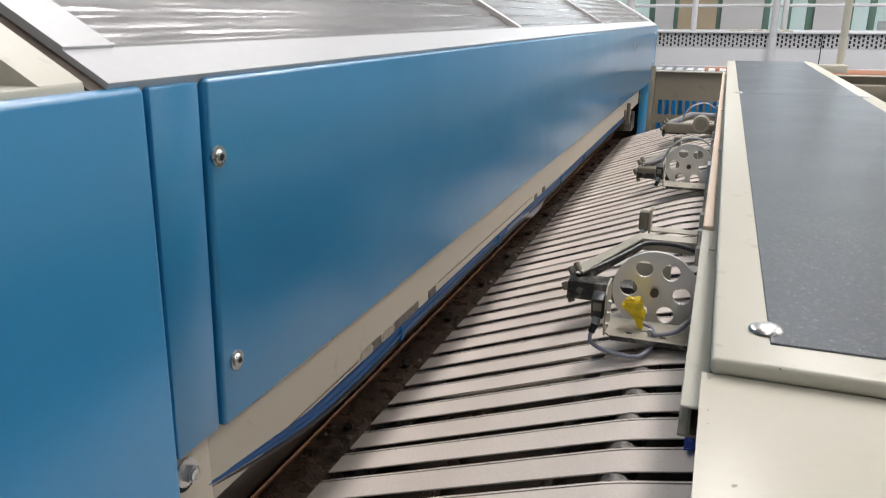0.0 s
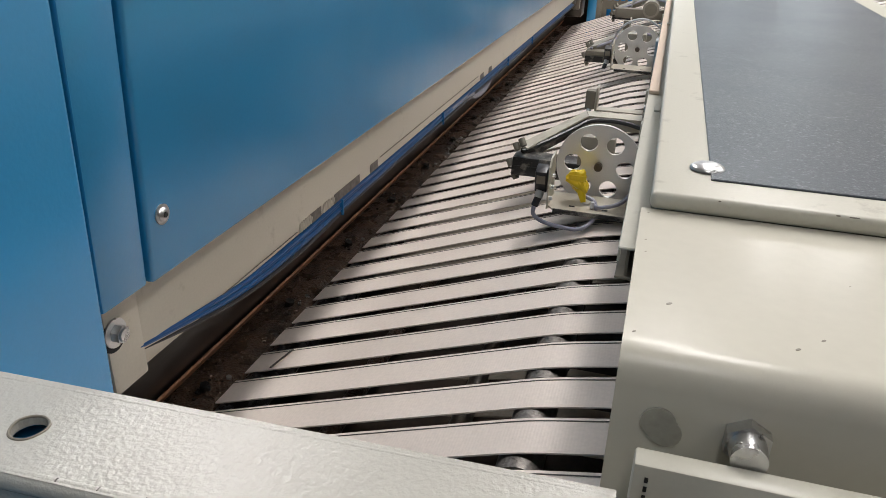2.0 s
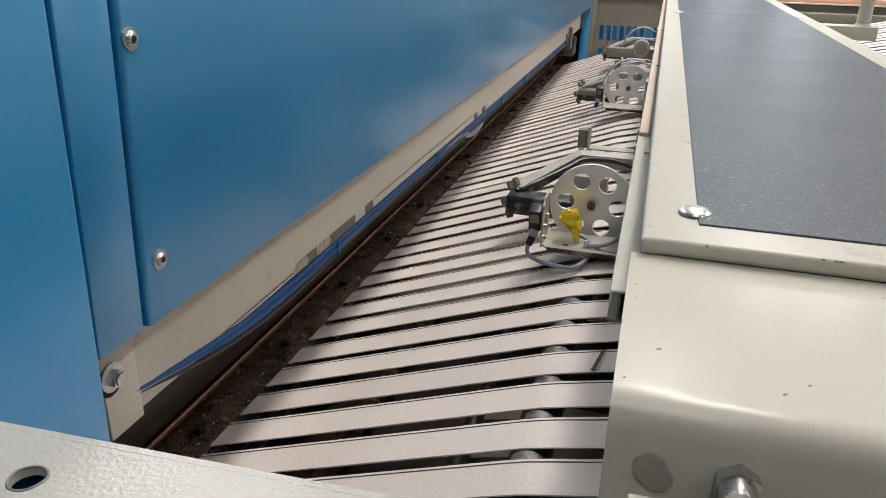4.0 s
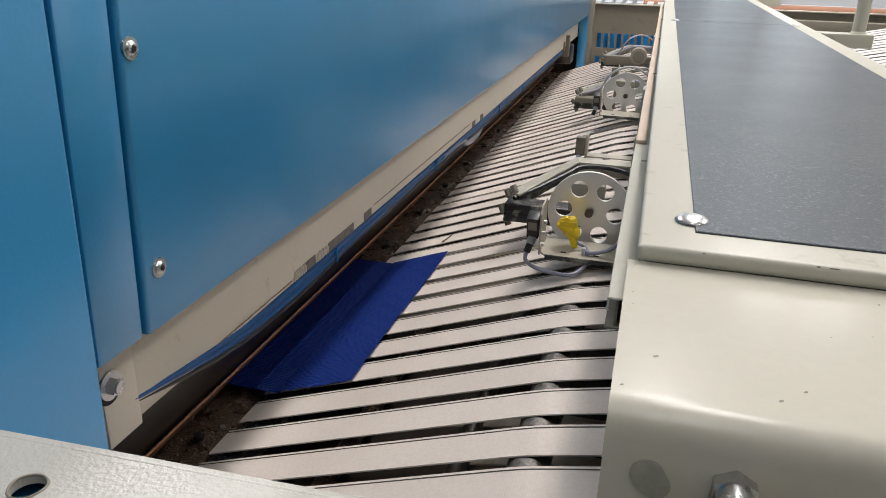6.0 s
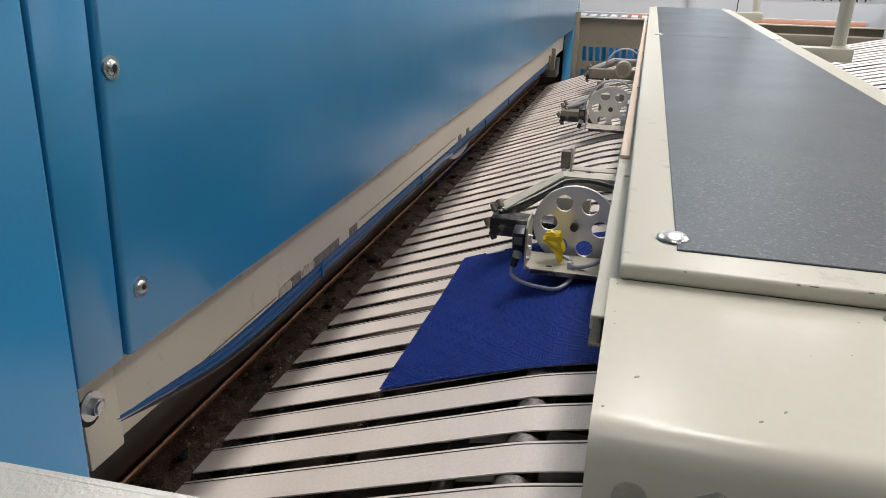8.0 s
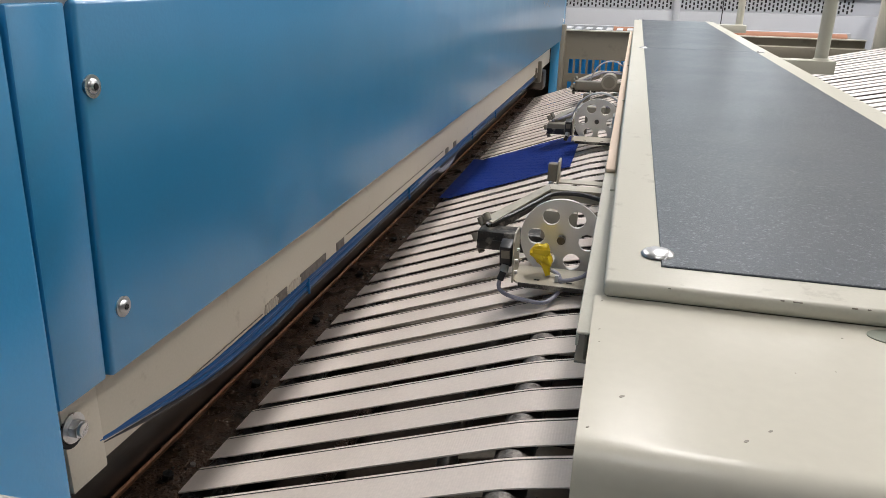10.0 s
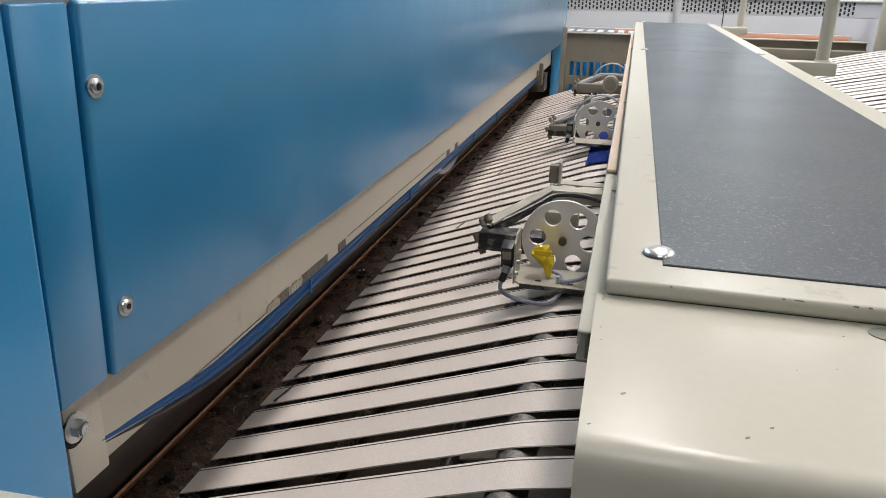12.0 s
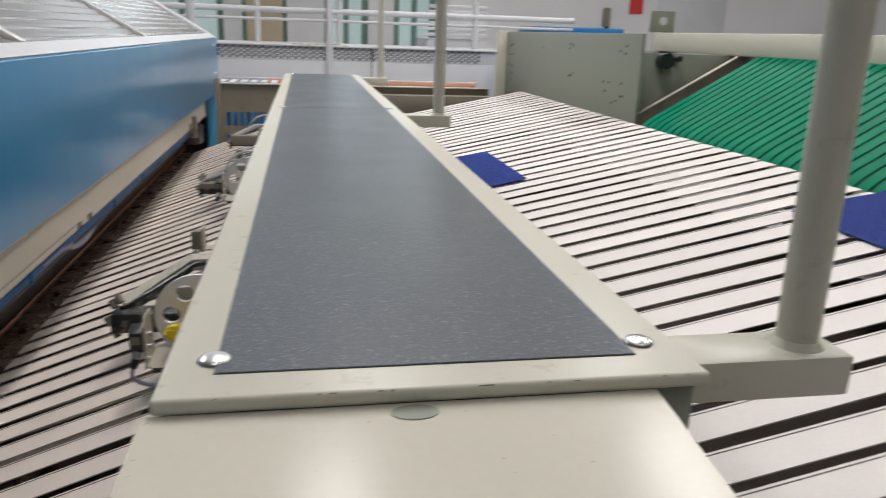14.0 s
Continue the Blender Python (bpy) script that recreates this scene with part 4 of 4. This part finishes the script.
        part("tape_tail", cylm((-0.087, -0.052, 1.078), (-0.081, -0.060, 1.059), 0.0075, 0.0035, seg=14), YELLOW, u)
        part("tape_flap", boxm(-0.104, -0.080, -0.0625, -0.0615, 1.090, 1.0975, bevel=0.0003, seg=1), YELLOW, u)
        tube("cable", [(-0.146, -0.078, 1.053), (-0.147, -0.080, 1.042), (-0.139, -0.085, 1.036), (-0.124, -0.092, 1.034), (-0.106, -0.098, 1.034), (-0.080, -0.103, 1.036),
                       (-0.064, -0.086, 1.044), (-0.062, -0.070, 1.056), (-0.068, -0.056, 1.062), (-0.081, -0.054, 1.066)],
             0.0030, CABLEGREY, u, "grey cable loop")
        tube("cable", [(-0.066, -0.070, 1.060), (-0.055, -0.074, 1.060), (-0.03, -0.068, 1.068), (-0.012, -0.05, 1.088), (-0.004, -0.04, 1.112)], 0.0030, CABLEGREY, u, "grey cable")
        part("cable_tie", boxm(-0.070, -0.065, -0.075, -0.069, 1.056, 1.066, bevel=0.001), WHITE, u)
    if kind:
        tube("cable", [(-0.150, 0.10, 1.070), (-0.125, 0.07, 1.130), (-0.090, 0.06, 1.158), (-0.050, 0.06, 1.160), (-0.012, 0.07, 1.135)], 0.0028, WHITE, u, "thin white cable arc")
    for k in range(3):
        part("mount_block", boxm(-0.022, -0.006, 0.14 + 0.05 * k, 0.16 + 0.05 * k, 1.095 + 0.015 * k, 1.125 + 0.015 * k, bevel=0.002), STEEL if k % 2 else CREAM, u)
    part("mount_plate", boxm(-0.0105, -0.004, -0.045, 0.29, 1.05, 1.215, bevel=0.001), CREAM, u)
    return u


wheel_unit(0.655, 0)
wheel_unit(1.660, 1)
wheel_unit(2.560, 2)
for yy in (1.05, 2.05):
    s = thing("sensor_bracket", "cream angle bracket carrying a small grey sensor", "sensor bracket", "sensor brackets on the beam", m=pose(0, yy, 0))
    part("bracket_arm", boxm(-0.112, -0.004, 0.0, 0.03, 1.074, 1.077, bevel=0.001), GRIMYCREAM, s)
    part("upright", boxm(-0.1155, -0.1115, -0.006, 0.032, 1.072, 1.119, bevel=0.001), GRIMYCREAM, s)
    part("sensor", boxm(-0.1345, -0.116, 0.0, 0.02, 1.076, 1.112, bevel=0.002), TAUPE, s)
    part("sensor_plug", cylm((-0.126, 0.003, 1.076), (-0.128, -0.002, 1.066), 0.005, seg=12), STEEL, s)
    part("mount", boxm(-0.02, -0.004, -0.015, 0.03, 1.07, 1.215, bevel=0.002), STEEL, s)

# ---- far end of the conveyor ----
endp = thing("end_plate", "taupe painted end plate with rows of slots", "end plate")
EY = 3.42
part("upper_band", boxm(-0.318, 1.02, EY, EY + 0.012, 1.088, 1.222), TAUPE, endp)
part("middle_band", boxm(-0.318, 0.30, EY, EY + 0.012, 0.978, 1.018), TAUPE, endp)
part("lower_band", boxm(-0.318, 0.30, EY, EY + 0.012, 0.80, 0.912), TAUPE, endp)
part("side_band", boxm(0.3005, 1.02, EY, EY + 0.012, 0.80, 1.0875), TAUPE, endp)
for z0, z1 in ((1.018, 1.088), (0.912, 0.978)):
    for k in range(20):
        x0 = -0.318 + 0.0115 + 0.0315 * k
        part("slot_bar", boxm(x0 - (0.0115 if k == 0 else 0), x0 + 0.0105, EY, EY + 0.012, z0, z1), TAUPE, endp)
part("top_flange", boxm(-0.318, 1.02, EY - 0.02, EY + 0.012, 1.2225, 1.228, bevel=0.001), CREAM, endp)
part("corner_post", boxm(-0.345, -0.3185, EY - 0.04, EY + 0.012, 0.80, 1.25, bevel=0.003), TAUPE, endp)
# Blue raised above the other plastic: daylight on the panel is in the colour.
solo("inner_blue_panel", boxm(-0.318, 0.35, EY + 0.19, EY + 0.21, 0.0, 1.13), mat("daylit_blue_plastic", (0.015, 0.30, 0.78), 0.4), "blue panel behind the slotted plate, daylight put into its colour", "panel")
rl = thing("cloth_roller", "brown cloth-covered roller behind the end plate", "roller")
part("roller_tube", cylm((-0.10, EY + 0.26, 1.205), (1.0, EY + 0.26, 1.205), 0.03, seg=20), BROWNROLL, rl)
part("roller_frame", boxm(-0.33, 1.03, EY + 0.30, EY + 0.34, 0.8, 1.235), WHITE, rl)
part("beam_below", boxm(0.36, 1.02, EY - 0.08, EY - 0.004, 1.10, 1.19, bevel=0.004), TAUPE, rl)
for k in range(7):
    t = -0.33 + 0.05 * k
    part("finger", boxm(t, t + 0.03, EY + 0.02, EY + 0.20, 1.226, 1.232, bevel=0.002), WHITE, rl)

# ---- grey-green side plate and rising green belts ----
sp = thing("folder_side_plate", "grey-green painted side plate with drilled holes", "side plate")
PXS = 1.152
part("plate", boxm(PXS, PXS + 0.012, 1.93, 3.60, 1.06, 1.513, bevel=0.0015), OLIVE, sp)
part("edge_flange", boxm(PXS - 0.055, PXS - 0.001, 3.575, 3.60, 1.0, 1.515, bevel=0.003), CREAM, sp)
rng = random.Random(8)
for i in range(30):
    y = rng.choice((3.50, 3.46, 2.95, 2.6, 2.55, 2.2, 2.12, 2.05)) + rng.uniform(-0.03, 0.03)
    z = 1.50 - rng.choice((0.03, 0.05, 0.10, 0.15, 0.19, 0.22)) + rng.uniform(-0.008, 0.008)
    part("hole", cylm((PXS + 0.002, y, z), (PXS - 0.0012, y, z), 0.0048, seg=10), HOLE, sp)
ug = thing("cross_beam", "cream square beam over the green belts", "beam")
part("beam_tube", boxm(1.515, 1.585, -1.2, 2.62, 1.452, 1.525, bevel=0.004), CREAM, ug)
lg = part("lifting_lug", boxm(1.495, 1.600, 2.608, 2.62, 1.5255, 1.612, bevel=0.004), OLIVE, ug, "grey-green lug with round hole")
part("lug_hole", cylm((1.548, 2.6075, 1.572), (1.548, 2.6065, 1.572), 0.017, seg=20), WHITE, lg)
part("end_foot", boxm(1.50, 1.60, 2.56, 2.66, 0.0, 1.451, bevel=0.004), OLIVE, ug)
dt = thing("delivery_table", "grey sheet table behind the green belts", "table")
part("table_sheet", boxm(1.56, 3.3, -0.9, 1.90, 1.452, 1.4585), OLIVE, dt)
for x in (1.7, 3.2):
    for y in (-0.8, 1.8):
        part("leg", boxm(x - 0.02, x + 0.02, y - 0.02, y + 0.02, 0, 1.4515), OLIVE, dt)
part("return_plate", boxm(PXS + 0.0125, 1.66, 2.02, 2.032, 1.0, 1.452, bevel=0.001), OLIVE, sp)
for x, z, r0 in ((1.273, 1.428, 0.026), (1.318, 1.437, 0.010)):
    part("bearing", cylm((x, 1.985, z), (x, 2.0195, z), r0, seg=20), BLACK, sp, "black round bearing")
ck = thing("belt_cheek", "taupe side cheek of the rising green conveyor", "side cheek")
part("cheek_plate", extruded([(1.17, 1.15), (1.17, 1.247), (1.56, 1.247 + TG * 0.39), (1.56, 1.18)], 1.965, 1.978), TAUPE, ck)
part("cheek_rim", extruded([(1.17, 1.2475), (1.17, 1.251), (1.56, 1.251 + TG * 0.39), (1.56, 1.2475 + TG * 0.39)], 1.962, 1.980), CREAM, ck)
green_mesh = None
GX1 = 1.53
gprof = [(EDGE_X + 0.012, EDGE_Z - 0.028), (EDGE_X + 0.006, EDGE_Z - 0.015), (EDGE_X + 0.012, EDGE_Z - 0.004), (EDGE_X + 0.025, EDGE_Z + 0.0085)]
gprof += [(x, EDGE_Z - 0.004 + TG * (x - EDGE_X)) for x in (EDGE_X + 0.05, 1.3, GX1)]
gprof += [(GX1 + 0.014, EDGE_Z - 0.008 + TG * (GX1 - EDGE_X)), (GX1 + 0.018, EDGE_Z - 0.03 + TG * (GX1 - EDGE_X))]
for i in range(64):
    y = -0.60 + 0.0405 * i
    if y > 1.87:
        break
    if green_mesh is None:
        g = part("green_belt", extruded(sheet(gprof, 0.004), -0.0158, 0.0158), GREEN)
        green_mesh = g.data
    else:
        g = new("green_belt", green_mesh)
    g.matrix_basis = pose(0, y, 0)
    tagged(g, "glossy green plastic conveyor belt rising steeply", "conveyor belt", "green lifting belts")
# Bed in the same recess colour, shade between the green belts included.
solo("green_bed", extruded(sheet([(EDGE_X + 0.05, EDGE_Z - 0.03), (GX1, EDGE_Z - 0.03 + TG * (GX1 - EDGE_X - 0.05))], 0.02), -0.9, 1.90), VOID, "bed under the green belts, coloured dark as shade", "belt bed")

# ---- far machine, railings, wall ----
fm = thing("far_machine", "white far machine with perforated band and slatted top", "machine")
FY = 5.0
part("front_panel", boxm(-2.2, 2.0, FY, FY + 0.9, 0.0, 1.278, bevel=0.004), WHITE, fm)
band = part("perforated_band", boxm(-2.2, 2.0, FY + 0.004, FY + 0.9, 1.2795, 1.372), WHITE, fm)
slot_mesh = None
for k in range(100):
    x = -1.1 + 0.0245 * k
    for za in (1.292, 1.319, 1.346):
        zo = 0.007 if k % 2 else -0.004
        if slot_mesh is None:
            so = part("slot", boxm(-0.0055, 0.0055, 0, 0.003, 0, 0.019), HOLE, band, smooth=False)
            slot_mesh = so.data
        else:
            so = new("slot", slot_mesh)
            so.parent = band
        so.matrix_basis = pose(x, FY + 0.0015, za + zo)
for x in (0.55, -1.2):
    part("panel_joint", boxm(x, x + 0.006, FY - 0.001, FY + 0.002, 0.4, 1.372), HOLE, fm)
part("top", boxm(-2.2, 2.0, FY - 0.01, FY + 0.92, 1.3725, 1.385, bevel=0.003), WHITE, fm)
for k in range(8):
    part("slat", boxm(0.0 + 0.05 * k, 0.035 + 0.05 * k, FY + 0.05, FY + 0.5, 1.3855, 1.393), CREAM, fm)
bl = solo("blue_edge_panel", boxm(1.50, 1.53, 4.6, 4.9, 0.0, 1.45), BLUEDARK, "narrow blue panel beside the far machine", "panel")
for x in (0.25, -0.62, -1.9):
    p = thing("white_column", "white round column in front of the far machine", "column", "white columns")
    part("shaft", cylm((x, 4.75, 0), (x, 4.75, CEIL), 0.021 if x > 0 else 0.028, seg=20), WHITE, p)
rg = thing("railing", "white tubular railing above the far machine", "railing")
for z, r0 in ((1.62, 0.022), (1.553, 0.011)):
    part("rail", cylm((-2.4, 5.5, z), (2.2, 5.5, z), r0, seg=14), WHITE, rg)
for x in (-1.5, -0.25, 0.35, 1.4):
    part("baluster", cylm((x, 5.5, 1.385), (x, 5.5, 1.75), 0.02, seg=12), WHITE, rg)

# far wall with window openings and daylight behind them
wn = thing("wall_north", "pale far hall wall with window openings", "wall", kind="structure")
HZ0, HZ1 = 1.2, 3.7
WINS = [(-3.1, -2.2), (-1.7, -0.8), (-0.6, -0.1), (0.32, 0.82), (1.12, 1.62)]
part("lower_wall", boxm(HX0, HX1, HY1, HY1 + 0.2, 0, HZ0), WALLPAINT, wn)
# Above 2.2 m the unseen wall is darkened so the lid reflects less.
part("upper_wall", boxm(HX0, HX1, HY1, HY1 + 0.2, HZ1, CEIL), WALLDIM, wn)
xs = [HX0] + [v for w in WINS for v in w] + [HX1]
for a, b in zip(xs[::2], xs[1::2]):
    part("pier", boxm(a, b, HY1, HY1 + 0.2, HZ0, 2.20), WALLPAINT, wn)
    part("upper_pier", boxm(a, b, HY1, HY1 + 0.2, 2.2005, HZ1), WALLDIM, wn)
for i, (a, b) in enumerate(WINS):
    w = thing("window_%d" % (i + 1), "hall window with grey-green frame, daylight outside", "window", kind="structure")
    m = (a + b) / 2
    for x0, x1, z0, z1 in ((a, a + 0.07, HZ0, HZ1), (b - 0.07, b, HZ0, HZ1), (m - 0.03, m + 0.03, HZ0 + 0.07, HZ1 - 0.07), (a + 0.07, b - 0.07, HZ0, HZ0 + 0.07), (a + 0.07, b - 0.07, HZ1 - 0.07, HZ1)):
        part("window_frame", boxm(x0, x1, HY1 + 0.05, HY1 + 0.12, z0, z1, bevel=0.006), GREENFRAME, w)
    for x0, x1 in ((a + 0.07, m - 0.03), (m + 0.03, b - 0.07)):
        pn = part("pane", boxm(x0, x1, HY1 + 0.08, HY1 + 0.088, HZ0 + 0.07, HZ1 - 0.07), GLASS, w)
        pn.visible_shadow = False
    if i == 2:
        part("blind", boxm(a + 0.05, b - 0.05, HY1 + 0.02, HY1 + 0.045, HZ0 + 0.1, HZ1), TAN, w, "lowered tan blind")
for a, b in WINS:
    ld = bpy.data.lights.new("window_daylight", "AREA")
    ld.shape, ld.size, ld.size_y, ld.energy, ld.color = "RECTANGLE", b - a, 1.4, WINDOW_W * (b - a), (0.86, 0.93, 1.0)
    new("window_daylight", ld).matrix_basis = look(((a + b) / 2, HY1 - 0.02, 2.95), ((a + b) / 2, 0, 1.0))
solo("backdrop", boxm(-6, 6, HY1 + 1.5, HY1 + 1.55, 0, 4), DAY, "bright daylight outside the windows", "backdrop", kind="structure")

# side room fittings seen past the green belts
cab = thing("far_cabinet", "pale grey far cabinet with blue top", "cabinet")
part("carcass", boxm(2.2, 3.0, 6.4, 7.0, 0, 1.53, bevel=0.006), WHITE, cab)
part("blue_top", boxm(2.18, 3.02, 6.38, 7.02, 1.5305, 1.585, bevel=0.006), BLUEDARK, cab)
sg = solo("fire_sign", boxm(4.02, 4.19, HY1 - 0.012, HY1 - 0.002, 1.80, 1.98), SIGNRED, "small red wall sign", "sign")
hk = thing("wall_dispenser", "dark small dispenser on the far wall", "dispenser")
part("body", boxm(3.68, 3.76, HY1 - 0.08, HY1 - 0.002, 1.64, 1.86, bevel=0.02), TAUPE, hk)
part("nozzle", cylm((3.72, HY1 - 0.06, 1.57), (3.72, HY1 - 0.06, 1.64), 0.02, seg=12), BLACK, hk)
dr = thing("door_1", "pale grey hall door in the far wall", "door", kind="structure")
part("door_leaf", boxm(4.4, 5.3, HY1 - 0.03, HY1 - 0.002, 0.0, 2.05, bevel=0.004), WHITE, dr)
part("door_handle", cylm((4.5, HY1 - 0.07, 1.02), (4.62, HY1 - 0.07, 1.02), 0.012, seg=10), STEEL, dr)
fold = thing("stacker", "white far stacking machine with slatted hopper", "machine")
part("body", boxm(1.1, 1.62, 6.0, 6.6, 0, 1.45, bevel=0.01), WHITE, fold)
for k in range(6):
    part("slat", boxm(1.05 + 0.01 * k, 1.60, 5.96, 5.985, 1.47 + 0.045 * k, 1.495 + 0.045 * k, bevel=0.003), WHITE, fold)

# ---- napkins riding on the belts ----
STEP = 0.004
PATH_X = np.arange(-1.3, 3.2, STEP)
PATH_Z = np.array([smooth_z(float(x), 0.03) for x in PATH_X])
PATH_Z = np.where(PATH_X < -0.36, np.maximum(PATH_Z, 0.9045), PATH_Z)   # the cloth slides out over the lower bar
ARC = np.concatenate([[0], np.cumsum(np.hypot(np.diff(PATH_X), np.diff(PATH_Z)))])


def arc_of(x):
    return float(np.interp(x, PATH_X, ARC))


def on_path(s):
    x = float(np.interp(s, ARC, PATH_X))
    z = float(np.interp(s, ARC, PATH_Z))
    x2, z2 = float(np.interp(s + 0.01, ARC, PATH_X)), float(np.interp(s + 0.01, ARC, PATH_Z))
    x1, z1 = float(np.interp(s - 0.01, ARC, PATH_X)), float(np.interp(s - 0.01, ARC, PATH_Z))
    return x, z, math.atan2(z2 - z1, x2 - x1)


SPEED = 0.2015
STRIPS = 10
MOVES = []


def napkin(y0, y1, trail_x, at, length, speed, tag_y=None, skew=0.0):
    """A cloth of narrow strips; its trailing edge is at trail_x at the time given."""
    nap = thing("napkin", "dark blue cotton napkin lying flat on the belts", "napkin", "napkins on the belts")
    ds = length / STRIPS
    s0 = arc_of(trail_x)
    rngn = random.Random(int(y0 * 1000))
    for k in range(STRIPS):
        bm = bmesh.new()
        ny = 24
        rows = []
        for a in (-ds / 2, ds / 2):
            u = (k + (0 if a < 0 else 1)) / STRIPS
            row = []
            for j in range(ny + 1):
                yy = y0 + (y1 - y0) * j / ny + skew * (u - 0.5) + 0.003 * math.sin(u * 7 + y0) * (1 if j in (0, ny) else 0)
                zz = 0.0022 + 0.0022 * (noise.noise((u * 3.0, yy * 7, y0)) + 0.6 * noise.noise((u * 7.0, yy * 3, 5.0))) + 0.002
                row.append(bm.verts.new((a + (0.0008 if a > 0 else 0.0), yy, zz - (0.0004 if a > 0 else 0.0))))
            rows.append(row)
        for j in range(ny):
            bm.faces.new((rows[0][j], rows[1][j], rows[1][j + 1], rows[0][j + 1]))
        bmesh.ops.solidify(bm, geom=bm.faces[:], thickness=0.0012)
        bmesh.ops.recalc_face_normals(bm, faces=bm.faces)
        st = part("cloth_strip", bm, NAVY, nap)
        if tag_y is not None and k == 1:
            part("care_tag", boxm(-ds / 2, ds / 2 + 0.004, tag_y - 0.004, tag_y + 0.007, 0.0042, 0.0050), WHITETAG, st, "small white care tag")
        rows_t = []
        for i in range(57):
            t = i * 0.25
            s = s0 + speed * (t - at) + ds * (k + 0.5)
            x, z, ang = on_path(max(0.02, s))
            rows_t.append((t, pose(x, 0, z + 0.0012, 0, -math.degrees(ang), 0)))
        MOVES.append((st, rows_t))
    return nap


napkin(0.342, 0.792, -0.359, 7.5, 0.352, 0.206, tag_y=0.790)
napkin(1.43, 1.885, -0.266, 11.0, 0.352, 0.1935)
napkin(0.315, 0.77, -0.332, -1.7, 0.352, SPEED)

# belt splices that travel with their belts
for bi, at, x_at in ((5 + 3, 3.0, -0.215), (5 + 12, 6.5, -0.25), (5 + 5, 12.5, -0.325), (5 + 6, 12.5, -0.325), (5 + 16, 12.5, -0.235), (5 + 24, 12.5, -0.235)):
    if bi >= len(belts):
        continue
    sp_ = part("splice", boxm(-0.0018, 0.0018, -BW / 2 + 0.001, BW / 2 - 0.001, 0.0004, 0.0016), BELTEDGE, belts[bi], "dark stitched belt splice")
    part("stitching", boxm(0.0028, 0.0040, -BW / 2 + 0.002, BW / 2 - 0.002, 0.0004, 0.0011), LOWBELT, sp_)
    s0 = arc_of(x_at)
    rr = []
    for i in range(57):
        t = i * 0.25
        x, z, ang = on_path(max(0.02, s0 + SPEED * (t - at)))
        x = min(x, 0.07)
        rr.append((t, pose(x, 0, smooth_z(x, 0.018) + (0.0 if x < 0.07 else -0.004), 0, -math.degrees(ang), -10)))
    MOVES.append((sp_, rr))


def motions():
    for ob, rows in MOVES:
        walk(ob, rows)


motions()
